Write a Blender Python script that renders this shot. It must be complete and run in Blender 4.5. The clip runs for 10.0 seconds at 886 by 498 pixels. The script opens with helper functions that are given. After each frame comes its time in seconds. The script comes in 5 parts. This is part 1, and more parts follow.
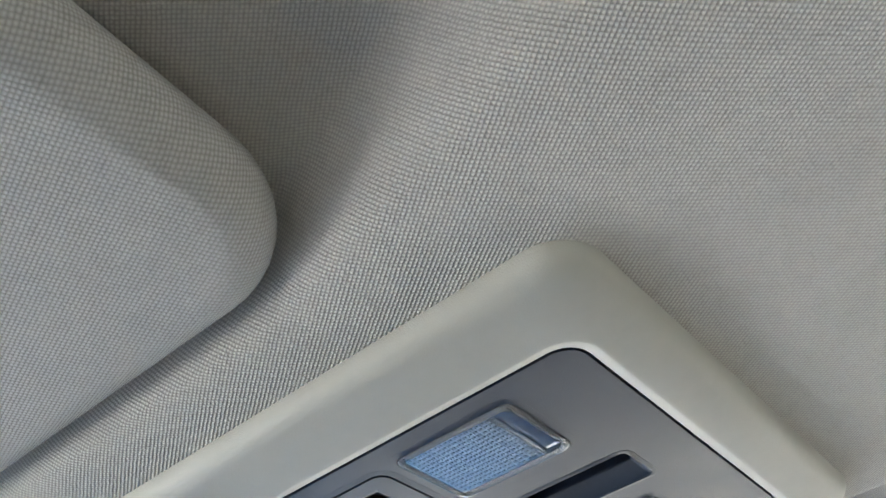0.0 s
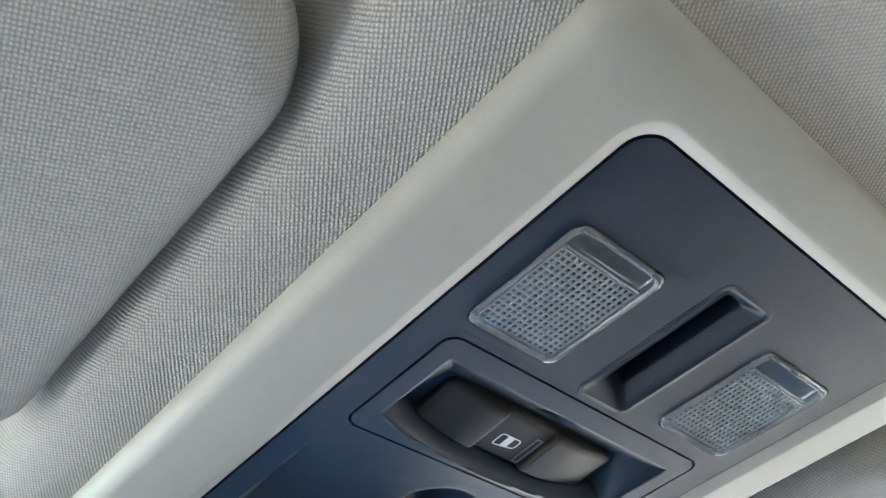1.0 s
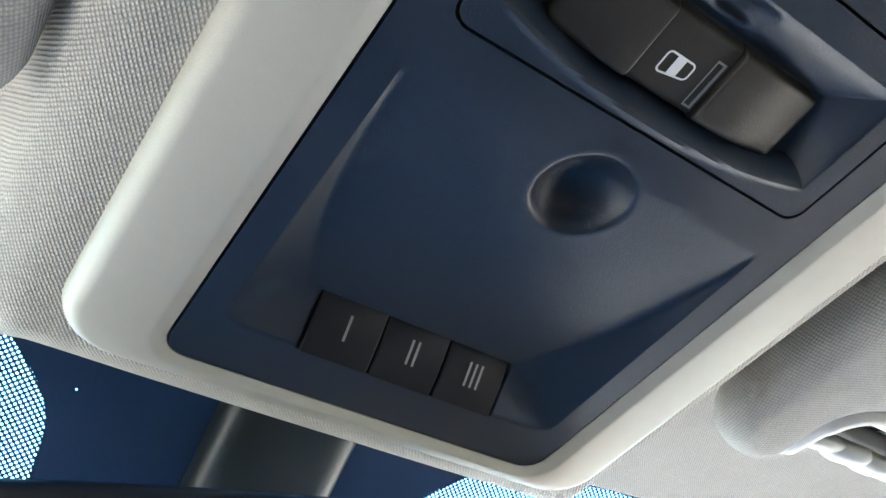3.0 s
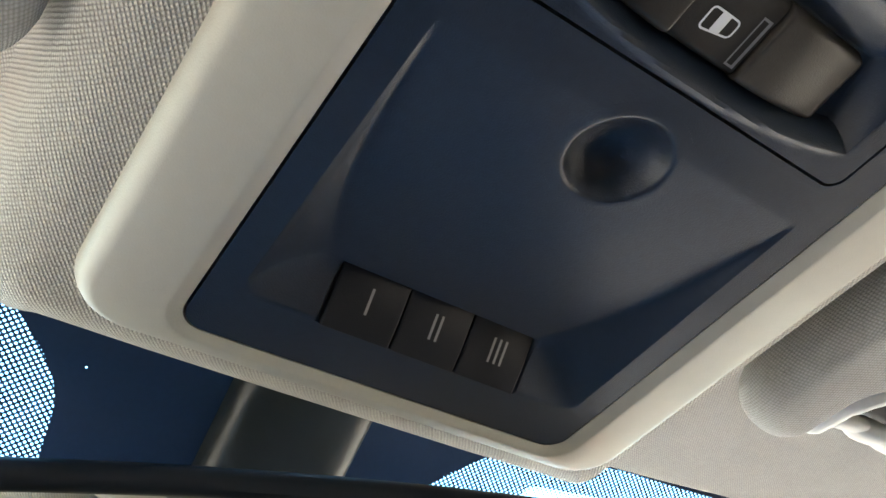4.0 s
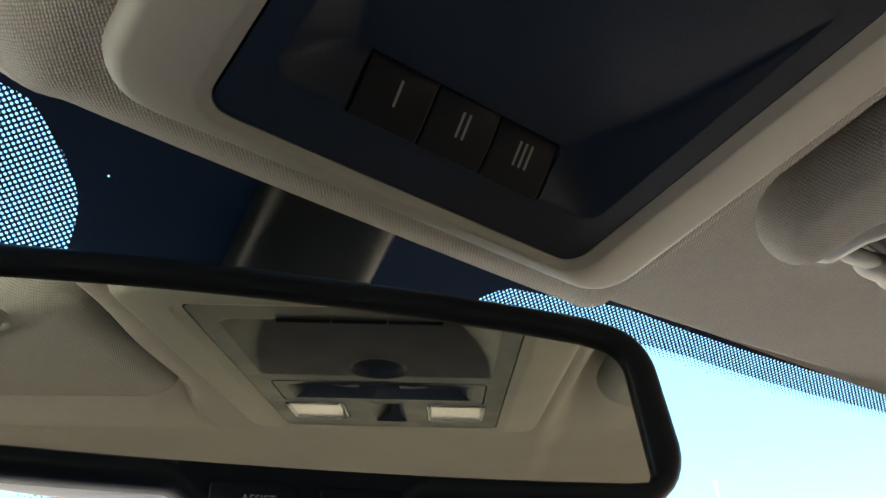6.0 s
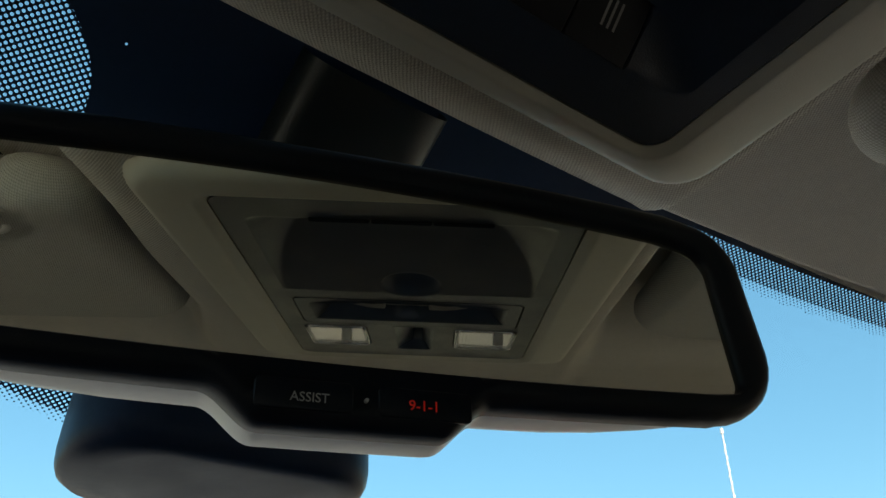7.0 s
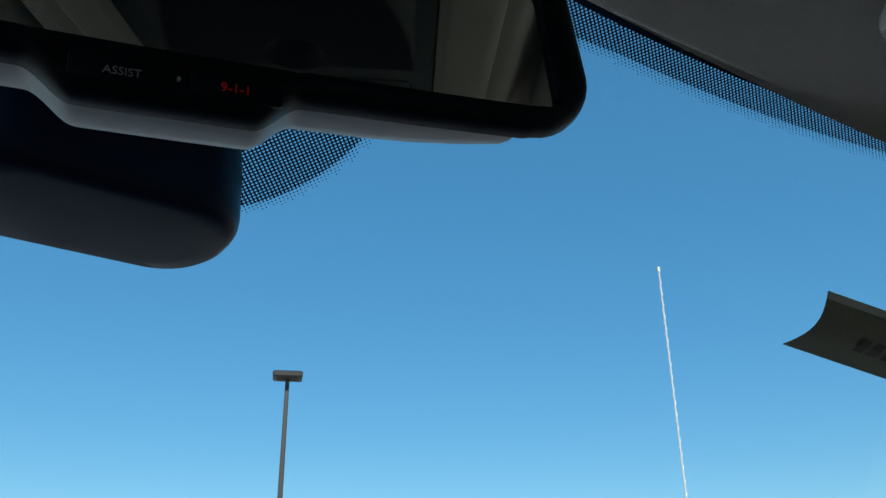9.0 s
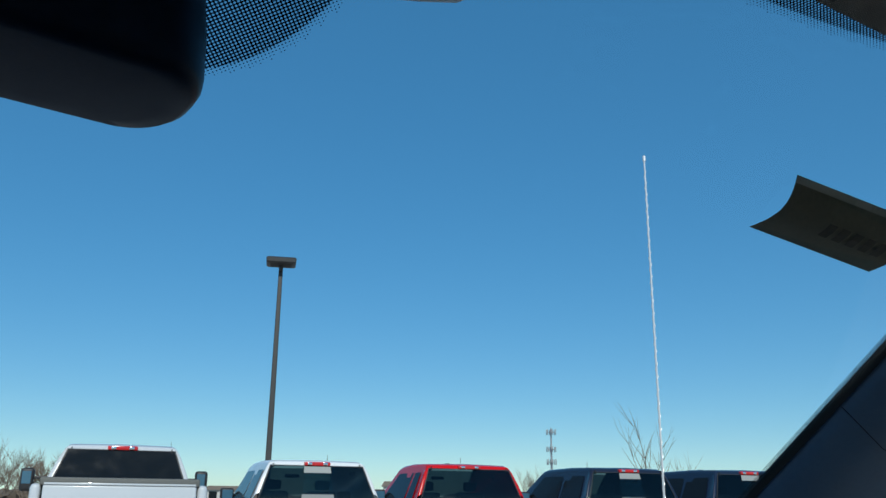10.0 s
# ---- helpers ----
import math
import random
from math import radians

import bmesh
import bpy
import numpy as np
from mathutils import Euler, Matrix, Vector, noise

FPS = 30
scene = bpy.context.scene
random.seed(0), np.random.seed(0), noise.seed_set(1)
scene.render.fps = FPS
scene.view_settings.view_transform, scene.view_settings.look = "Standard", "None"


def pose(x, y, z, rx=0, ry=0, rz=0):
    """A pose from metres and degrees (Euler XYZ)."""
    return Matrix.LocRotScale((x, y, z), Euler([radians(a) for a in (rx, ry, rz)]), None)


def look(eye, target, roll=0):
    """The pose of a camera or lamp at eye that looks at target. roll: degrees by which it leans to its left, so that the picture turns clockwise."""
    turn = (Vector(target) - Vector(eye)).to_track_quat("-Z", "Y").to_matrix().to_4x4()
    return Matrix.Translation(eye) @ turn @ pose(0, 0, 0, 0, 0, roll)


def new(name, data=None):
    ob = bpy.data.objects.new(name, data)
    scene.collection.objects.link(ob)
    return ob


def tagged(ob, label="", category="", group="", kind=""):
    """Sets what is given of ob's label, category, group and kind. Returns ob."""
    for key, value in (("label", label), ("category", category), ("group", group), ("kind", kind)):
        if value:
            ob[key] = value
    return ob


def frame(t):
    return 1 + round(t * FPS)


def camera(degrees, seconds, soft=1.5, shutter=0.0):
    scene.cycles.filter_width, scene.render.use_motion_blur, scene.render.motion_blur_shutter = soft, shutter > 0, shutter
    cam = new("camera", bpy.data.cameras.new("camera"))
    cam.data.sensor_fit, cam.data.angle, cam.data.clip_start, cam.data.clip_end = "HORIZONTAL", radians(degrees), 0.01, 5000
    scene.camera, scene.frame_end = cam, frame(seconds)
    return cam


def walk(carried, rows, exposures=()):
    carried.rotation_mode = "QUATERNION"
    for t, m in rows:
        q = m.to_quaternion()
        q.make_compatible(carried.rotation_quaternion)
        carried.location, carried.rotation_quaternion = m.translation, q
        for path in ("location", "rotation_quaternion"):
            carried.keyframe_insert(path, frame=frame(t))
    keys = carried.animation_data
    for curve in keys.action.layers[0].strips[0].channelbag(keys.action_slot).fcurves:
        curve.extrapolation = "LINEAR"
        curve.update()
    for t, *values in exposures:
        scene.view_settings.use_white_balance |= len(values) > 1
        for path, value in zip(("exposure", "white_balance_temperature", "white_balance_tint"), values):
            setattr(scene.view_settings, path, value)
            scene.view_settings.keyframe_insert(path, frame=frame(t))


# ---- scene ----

cam = camera(55.0, 10.0, soft=1.5)
PATH = [
    (0.0, pose(-0.2432, -0.2262, 1.5861, 129.83, 0.72, -50.48)),
    (0.5, pose(-0.2102, -0.2159, 1.5719, 130.48, 0.40, -45.30)),
    (1.0, pose(-0.1924, -0.1929, 1.5609, 132.14, 0.67, -41.94)),
    (1.5, pose(-0.1586, -0.1713, 1.5423, 132.57, 0.93, -39.35)),
    (2.0, pose(-0.1398, -0.1454, 1.5327, 132.32, 0.66, -37.58)),
    (2.5, pose(-0.1268, -0.1157, 1.5330, 133.56, 0.75, -36.34)),
    (3.0, pose(-0.1237, -0.0815, 1.5358, 132.36, 1.78, -35.06)),
    (3.2, pose(-0.1250, -0.0763, 1.5392, 132.29, 1.94, -35.14)),
    (4.3, pose(-0.1231, -0.0683, 1.5373, 130.41, 1.64, -35.03)),
    (4.5, pose(-0.1196, -0.0681, 1.5360, 129.37, 1.76, -34.88)),
    (5.0, pose(-0.1191, -0.0633, 1.5289, 128.76, 1.48, -35.16)),
    (5.5, pose(-0.1210, -0.0558, 1.5210, 126.12, 1.42, -35.39)),
    (5.7, pose(-0.1214, -0.0526, 1.5155, 125.69, 1.12, -35.69)),
    (6.8, pose(-0.1144, -0.0153, 1.5122, 122.31, 0.58, -36.56)),
    (7.0, pose(-0.1144, -0.0000, 1.5140, 121.93, 0.42, -37.02)),
    (7.5, pose(-0.1054, 0.0297, 1.5080, 120.94, 0.55, -37.69)),
    (8.0, pose(-0.1016, 0.0410, 1.5147, 120.15, 0.59, -38.10)),
    (8.5, pose(-0.0883, 0.0233, 1.4952, 118.98, 0.41, -38.30)),
    (9.0, pose(-0.0714, -0.0233, 1.4578, 113.61, 0.61, -38.41)),
    (9.5, pose(-0.0663, -0.0419, 1.4670, 107.64, -0.07, -38.51)),
    (10.0, pose(-0.0617, -0.0341, 1.4449, 106.30, -0.63, -39.26)),
]
EXPOSURES = [
    (0.0, 4.04, 7500, 10), (0.5, 3.94, 7500, 9), (1.5, 4.53, 7200, 9), (2.5, 4.7, 7200, 9), (3.0, 4.33, 7800, 10), (4.5, 3.88, 9900, 14),
    (5.7, 2.92, 10700, 16), (6.8, 1.18, 10400, 12), (7.5, 0.66, 8700, 4), (8.5, 0.38, 7400, 4), (9.0, 0.02, 7000, 5), (10.0, -0.32, 6500, 6),
]
walk(cam, PATH, EXPOSURES)

# ---- light ----
SUN_AZ, SUN_EL = radians(209), radians(38)
world = bpy.data.worlds.new("sky")
scene.world = world
world.use_nodes = True
wn = world.node_tree.nodes
sky = wn.new("ShaderNodeTexSky")
sky.sky_type, sky.sun_disc = "NISHITA", False
sky.sun_elevation, sky.sun_rotation = SUN_EL, SUN_AZ
sky.air_density, sky.dust_density, sky.ozone_density, sky.altitude = 0.9, 0.0, 4.5, 300
even = wn.new("ShaderNodeGamma")
even.inputs["Gamma"].default_value = 0.72
world.node_tree.links.new(sky.outputs["Color"], even.inputs["Color"])
deep = wn.new("ShaderNodeHueSaturation")
deep.inputs["Hue"].default_value, deep.inputs["Saturation"].default_value, deep.inputs["Value"].default_value = 0.501, 1.46, 1.0
world.node_tree.links.new(even.outputs["Color"], deep.inputs["Color"])
clear = wn.new("ShaderNodeVectorMath")
clear.operation = "MULTIPLY"
clear.inputs[1].default_value = (0.88, 0.985, 0.965)
world.node_tree.links.new(deep.outputs["Color"], clear.inputs[0])
veil = wn.new("ShaderNodeMix")
veil.data_type = "RGBA"
veil.inputs["Factor"].default_value = 0.24
veil.inputs["B"].default_value = (0.56, 1.72, 2.95, 1)
world.node_tree.links.new(clear.outputs["Vector"], veil.inputs["A"])
world.node_tree.links.new(veil.outputs["Result"], wn["Background"].inputs["Color"])
wn["Background"].inputs["Strength"].default_value = 0.24
sun = new("sun", bpy.data.lights.new("sun", "SUN"))
sun.data.energy, sun.data.angle, sun.data.color = 4.4, radians(0.5), (1.0, 0.95, 0.88)
sun_way = Vector((math.sin(SUN_AZ) * math.cos(SUN_EL), math.cos(SUN_AZ) * math.cos(SUN_EL), math.sin(SUN_EL)))
sun.matrix_world = look(sun_way * 30, (0, 0, 0))

# ---- the truck cabin's own frame: x to the passenger, y ahead, z up from the console's face ----
K = 0.9
CAR = pose(0, 0, 1.70, -6.14, 0, 0)
FRAMES = {}


def thing(name, label, category, origin=(0, 0, 0), group="", kind="", m=None):
    """A thing of the cabin (m None: cabin frame) or of the outside (m: its pose)."""
    ob = new(name)
    ob.empty_display_size = 0.02
    o = Vector(origin)
    if m is None:
        ob.matrix_world = CAR @ Matrix.Translation(o * K)
        FRAMES[ob] = Matrix.Scale(K, 4) @ Matrix.Translation(-o)
    else:
        ob.matrix_world = m
        FRAMES[ob] = Matrix.Identity(4)
    return tagged(ob, label, category, group, kind)


def part(name, bm, material, parent, label="", smooth=40):
    """One mesh under a thing or a part; its vertices are given in the thing's frame."""
    f = FRAMES[parent]
    bm.transform(f)
    me = bpy.data.meshes.new(name)
    bmesh.ops.recalc_face_normals(bm, faces=bm.faces)
    bm.to_mesh(me)
    bm.free()
    me.materials.append(material)
    ob = new(name, me)
    ob.parent = parent
    FRAMES[ob] = f
    if smooth:
        me.shade_smooth()
        me.set_sharp_from_angle(angle=radians(smooth))
    if label:
        ob["label"] = label
    return ob


def solo(name, bm, material, label, category, kind="", smooth=40, m=None):
    """A thing that is one mesh."""
    bm.transform(Matrix.Scale(K, 4) if m is None else Matrix.Identity(4))
    me = bpy.data.meshes.new(name)
    bmesh.ops.recalc_face_normals(bm, faces=bm.faces)
    bm.to_mesh(me)
    bm.free()
    me.materials.append(material)
    ob = new(name, me)
    ob.matrix_world = CAR if m is None else m
    if smooth:
        me.shade_smooth()
        me.set_sharp_from_angle(angle=radians(smooth))
    return tagged(ob, label, category, kind=kind)


# ---- mesh helpers ----
def sstep(a, b, x):
    t = min(1.0, max(0.0, (x - a) / (b - a)))
    return t * t * (3 - 2 * t)


def ramp(a, b, x):
    return min(1.0, max(0.0, (x - a) / (b - a)))


def box(x0, x1, y0, y1, z0, z1, r=0.0, seg=2, bm=None):
    bm = bm or bmesh.new()
    vs = bmesh.ops.create_cube(bm, size=1.0)["verts"]
    bmesh.ops.transform(bm, matrix=Matrix.Translation(((x0 + x1) / 2, (y0 + y1) / 2, (z0 + z1) / 2)) @ Matrix.Diagonal((x1 - x0, y1 - y0, z1 - z0, 1)), verts=vs)
    if r > 0:
        es = list({e for v in vs for e in v.link_edges})
        bmesh.ops.bevel(bm, geom=es, offset=r, segments=seg, affect="EDGES", profile=0.5)
    return bm


def rrect(cx, cy, hx, hy, r, n=6):
    """Points of a rounded rectangle, anticlockwise."""
    pts = []
    for sx, sy, a0 in ((1, 1, 0), (-1, 1, 90), (-1, -1, 180), (1, -1, 270)):
        for i in range(n + 1):
            a = radians(a0 + 90 * i / n)
            pts.append((cx + sx * (hx - r) + r * math.cos(a), cy + sy * (hy - r) + r * math.sin(a)))
    return pts


def loft(rings, close=True, cap0=False, cap1=False, bm=None):
    bm = bm or bmesh.new()
    vr = [[bm.verts.new(p) for p in ring] for ring in rings]
    n = len(vr[0])
    for a, b in zip(vr, vr[1:]):
        for i in range(n if close else n - 1):
            j = (i + 1) % n
            bm.faces.new((a[i], a[j], b[j], b[i]))
    if cap0:
        bm.faces.new(vr[0])
    if cap1:
        bm.faces.new(vr[-1])
    return bm


def tube(points, radius, n=10, bm=None, taper=None):
    bm = bm or bmesh.new()
    rings = []
    for i, p in enumerate(points):
        p = Vector(p)
        d = (Vector(points[min(i + 1, len(points) - 1)]) - Vector(points[max(i - 1, 0)])).normalized()
        s = d.cross(Vector((0, 0, 1)) if abs(d.z) < 0.95 else Vector((1, 0, 0))).normalized()
        t = s.cross(d)
        r = radius if taper is None else taper[i]
        rings.append([p + s * (r * math.cos(2 * math.pi * k / n)) + t * (r * math.sin(2 * math.pi * k / n)) for k in range(n)])
    return loft(rings, True, True, True, bm)


def field(xs, ys, fn, keep=None, bm=None):
    """A sheet over the lines xs, ys; fn gives a point."""
    bm = bm or bmesh.new()
    vs = [[bm.verts.new(fn(x, y)) for x in xs] for y in ys]
    for j in range(len(ys) - 1):
        for i in range(len(xs) - 1):
            if keep is None or keep((xs[i] + xs[i + 1]) / 2, (ys[j] + ys[j + 1]) / 2):
                bm.faces.new((vs[j][i], vs[j][i + 1], vs[j + 1][i + 1], vs[j + 1][i]))
    return bm


def lines(a, b, step, *edges):
    """Even lines from a to b, with close pairs at the given edges."""
    n = max(1, round((b - a) / step))
    vals = [a + (b - a) * i / n for i in range(n + 1)]
    out = [v for v in vals if all(abs(v - e) > step * 0.6 for e in edges)]
    for e in edges:
        out += [e - 0.00025, e + 0.00025]
    return sorted(v for v in set(out) if a <= v <= b) if a in out and b in out else sorted({a, b, *(v for v in out if a <= v <= b)})


def lettering(body, size, depth=0.0003):
    """Words as a bmesh, centred, in the xy plane."""
    cu = bpy.data.curves.new("words", "FONT")
    cu.body, cu.size, cu.extrude, cu.align_x, cu.align_y = body, size, depth, "CENTER", "CENTER"
    cu.resolution_u = 3
    ob = bpy.data.objects.new("words", cu)
    scene.collection.objects.link(ob)
    me = bpy.data.meshes.new_from_object(ob.evaluated_get(bpy.context.evaluated_depsgraph_get()))
    bm = bmesh.new()
    bm.from_mesh(me)
    bpy.data.objects.remove(ob)
    bpy.data.curves.remove(cu)
    bpy.data.meshes.remove(me)
    return bm


# ---- materials ----
def material(name, color, rough=0.5, metal=0.0, noise_scale=30, var=0.1, bump=0.0, bump_scale=200, coat=0.0, spec=0.5, trans=0.0, emit=None, stains=0.0):
    m = bpy.data.materials.new(name)
    m.use_nodes = True
    nt = m.node_tree
    b = nt.nodes["Principled BSDF"]
    b.inputs["Roughness"].default_value = rough
    b.inputs["Metallic"].default_value = metal
    b.inputs["Coat Weight"].default_value = coat
    b.inputs["Coat Roughness"].default_value = 0.05
    b.inputs["Specular IOR Level"].default_value = spec
    b.inputs["Transmission Weight"].default_value = trans
    tc = nt.nodes.new("ShaderNodeTexCoord")
    n1 = nt.nodes.new("ShaderNodeTexNoise")
    n1.inputs["Scale"].default_value = noise_scale
    n1.inputs["Detail"].default_value = 5
    nt.links.new(tc.outputs["Object"], n1.inputs["Vector"])
    n2 = nt.nodes.new("ShaderNodeTexNoise")
    n2.inputs["Scale"].default_value = noise_scale * 9
    nt.links.new(tc.outputs["Object"], n2.inputs["Vector"])
    mx = nt.nodes.new("ShaderNodeMath")
    mx.operation = "ADD"
    nt.links.new(n1.outputs["Fac"], mx.inputs[0])
    nt.links.new(n2.outputs["Fac"], mx.inputs[1])
    cr = nt.nodes.new("ShaderNodeMapRange")
    cr.inputs["From Min"].default_value, cr.inputs["From Max"].default_value = 0.6, 1.4
    cr.inputs["To Min"].default_value, cr.inputs["To Max"].default_value = 1 - var, 1 + var
    nt.links.new(mx.outputs[0], cr.inputs["Value"])
    sc = nt.nodes.new("ShaderNodeVectorMath")
    sc.operation = "SCALE"
    sc.inputs[0].default_value = color
    nt.links.new(cr.outputs["Result"], sc.inputs["Scale"])
    nt.links.new(sc.outputs["Vector"], b.inputs["Base Color"])
    rr = nt.nodes.new("ShaderNodeMapRange")
    rr.inputs["From Min"].default_value, rr.inputs["From Max"].default_value = 0.3, 0.7
    rr.inputs["To Min"].default_value, rr.inputs["To Max"].default_value = max(0.0, rough - 0.06), min(1.0, rough + 0.06)
    nt.links.new(n1.outputs["Fac"], rr.inputs["Value"])
    nt.links.new(rr.outputs["Result"], b.inputs["Roughness"])
    if bump:
        n3 = nt.nodes.new("ShaderNodeTexNoise")
        n3.inputs["Scale"].default_value = bump_scale
        n3.inputs["Detail"].default_value = 3
        nt.links.new(tc.outputs["Object"], n3.inputs["Vector"])
        bp = nt.nodes.new("ShaderNodeBump")
        bp.inputs["Strength"].default_value = bump
        bp.inputs["Distance"].default_value = 0.0005
        nt.links.new(n3.outputs["Fac"], bp.inputs["Height"])
        nt.links.new(bp.outputs["Normal"], b.inputs["Normal"])
    if emit:
        b.inputs["Emission Color"].default_value = (*emit[0], 1)
        b.inputs["Emission Strength"].default_value = emit[1]
    return m


def fabric(name, color, pitch, depth=0.6, turn=0.0, stretch=1.0, uv=False):
    """A knitted cloth: staggered small stitches in relief, their gaps' shade put into colour."""
    m = material(name, color, 0.95, noise_scale=25, var=0.06, spec=0.15)
    nt = m.node_tree
    b = nt.nodes["Principled BSDF"]
    b.inputs["Sheen Weight"].default_value = 0.15
    tc = nt.nodes.new("ShaderNodeTexCoord")
    mp = nt.nodes.new("ShaderNodeMapping")
    mp.inputs["Rotation"].default_value = (0, 0, radians(turn))
    mp.inputs["Scale"].default_value = (1 / pitch, stretch / pitch, 0.0)
    if uv:
        lay = nt.nodes.new("ShaderNodeUVMap")
        lay.uv_map = "cloth"
        nt.links.new(lay.outputs["UV"], mp.inputs["Vector"])
    else:
        nt.links.new(tc.outputs["Object"], mp.inputs["Vector"])
    vo = nt.nodes.new("ShaderNodeTexVoronoi")
    vo.voronoi_dimensions = "2D"
    vo.inputs["Scale"].default_value = 1.0
    vo.inputs["Randomness"].default_value = 0.15
    nt.links.new(mp.outputs["Vector"], vo.inputs["Vector"])
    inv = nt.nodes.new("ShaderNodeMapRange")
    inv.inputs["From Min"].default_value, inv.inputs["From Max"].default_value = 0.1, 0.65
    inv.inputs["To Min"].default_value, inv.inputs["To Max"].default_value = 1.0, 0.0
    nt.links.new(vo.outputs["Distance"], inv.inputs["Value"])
    bp = nt.nodes.new("ShaderNodeBump")
    bp.inputs["Strength"].default_value = depth
    bp.inputs["Distance"].default_value = 0.0007
    nt.links.new(inv.outputs["Result"], bp.inputs["Height"])
    nt.links.new(bp.outputs["Normal"], b.inputs["Normal"])
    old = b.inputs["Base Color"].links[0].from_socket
    # shade between the stitches is multiplied into the base colour
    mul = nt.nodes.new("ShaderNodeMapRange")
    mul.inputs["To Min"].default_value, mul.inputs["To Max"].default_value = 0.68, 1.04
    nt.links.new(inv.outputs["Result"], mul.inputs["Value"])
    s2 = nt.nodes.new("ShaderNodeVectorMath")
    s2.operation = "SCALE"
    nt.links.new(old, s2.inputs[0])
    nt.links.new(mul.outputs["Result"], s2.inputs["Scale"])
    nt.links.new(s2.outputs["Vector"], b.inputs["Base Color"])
    return m


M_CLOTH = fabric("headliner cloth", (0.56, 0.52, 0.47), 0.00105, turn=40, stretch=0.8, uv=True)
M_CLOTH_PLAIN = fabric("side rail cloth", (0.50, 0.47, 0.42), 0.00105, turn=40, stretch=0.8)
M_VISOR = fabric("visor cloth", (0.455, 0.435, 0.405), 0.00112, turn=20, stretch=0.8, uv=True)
M_BEZEL = material("grey-beige moulded plastic", (0.41, 0.388, 0.340), 0.5, noise_scale=20, var=0.03, bump=0.15, bump_scale=1800)
# the face's blue sky reflection is mixed into its charcoal base
M_FACE = material("charcoal grained plastic", (0.0110, 0.0200, 0.0375), 0.37, spec=0.37, noise_scale=40, var=0.14, bump=0.24, bump_scale=1900)
M_SWITCH = material("black satin plastic", (0.034, 0.0305, 0.0290), 0.38, spec=0.32, noise_scale=60, var=0.1, bump=0.2, bump_scale=2500)
M_BUTTON = material("dark button plastic", (0.008, 0.0095, 0.0145), 0.5, spec=0.16, noise_scale=60, var=0.1, bump=0.2, bump_scale=2500)
M_MARK = material("grey printed mark", (0.27, 0.27, 0.28), 0.5, var=0.04)
M_WHITE = material("white printed mark", (0.8, 0.8, 0.82), 0.5, var=0.03)
M_LENS = material("clear ribbed plastic", (0.80, 0.83, 0.88), 0.05, noise_scale=50, var=0.02, trans=0.8)
M_REFLECTOR = material("silvered reflector", (0.75, 0.78, 0.82), 0.25, metal=0.9, var=0.05)
M_DARK = material("dark hollow plastic", (0.015, 0.015, 0.016), 0.7, var=0.1)
# reflected sky on the black rim is put into a bluish base
M_RIM = material("black mirror rim plastic", (0.0045, 0.0072, 0.0135), 0.45, spec=0.20, noise_scale=40, var=0.1, bump=0.1, bump_scale=2500)
M_BACK = material("grey satin mirror shell", (0.48, 0.49, 0.50), 0.45, noise_scale=30, var=0.06, bump=0.1, bump_scale=2000)
M_MIRROR = material("mirror glass", (0.97, 0.97, 0.84), 0.0, metal=1.0, var=0.01)
for lk in list(M_MIRROR.node_tree.nodes["Principled BSDF"].inputs["Roughness"].links):
    M_MIRROR.node_tree.links.remove(lk)
M_MIRROR.node_tree.nodes["Principled BSDF"].inputs["Roughness"].default_value = 0.0
# the cover's blue sky sheen is carried by its base colour
M_COVER = material("charcoal sensor cover", (0.0095, 0.0200, 0.0430), 0.42, spec=0.12, noise_scale=40, var=0.1, bump=0.15, bump_scale=1500)
M_DUCT = material("dark duct plastic", (0.0130, 0.0165, 0.0165), 0.36, spec=0.34, noise_scale=40, var=0.1, bump=0.15, bump_scale=1500)
M_LIT_RED = material("red lit lettering", (0.3, 0.01, 0.01), 0.5, var=0.02, emit=((1.0, 0.03, 0.02), 0.050))
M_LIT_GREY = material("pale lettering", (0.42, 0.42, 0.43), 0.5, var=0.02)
M_CLIP = material("pale grey clip plastic", (0.5, 0.49, 0.47), 0.4, noise_scale=40, var=0.05)
# blue skylight on the pillar trim is put into its base colour
M_PILLAR = material("pillar trim plastic", (0.15, 0.24, 0.36), 0.55, noise_scale=25, var=0.06, bump=0.2, bump_scale=1500)
M_DASH = material("blue-black dash skin", (0.045, 0.060, 0.095), 0.5, noise_scale=12, var=0.15)
M_ROOF = material("dark roof paint", (0.05, 0.05, 0.055), 0.3, noise_scale=6, var=0.1, coat=0.5)
M_SHELL = material("cabin lining", (0.055, 0.050, 0.045), 0.8, noise_scale=12, var=0.15, bump=0.2, bump_scale=400)
# beige tag paper, its colour darkened for hanging against the bright sky
M_PAPER = material("backlit paper", (0.21, 0.21, 0.155), 0.8, noise_scale=30, var=0.12)
M_INK = material("faded marker ink", (0.07, 0.07, 0.055), 0.6, var=0.05)
M_ANT = material("bare steel mast", (0.78, 0.78, 0.78), 0.35, metal=0.3, noise_scale=80, var=0.15)
M_RUBBER = material("black rubber", (0.02, 0.02, 0.02), 0.8, var=0.1)


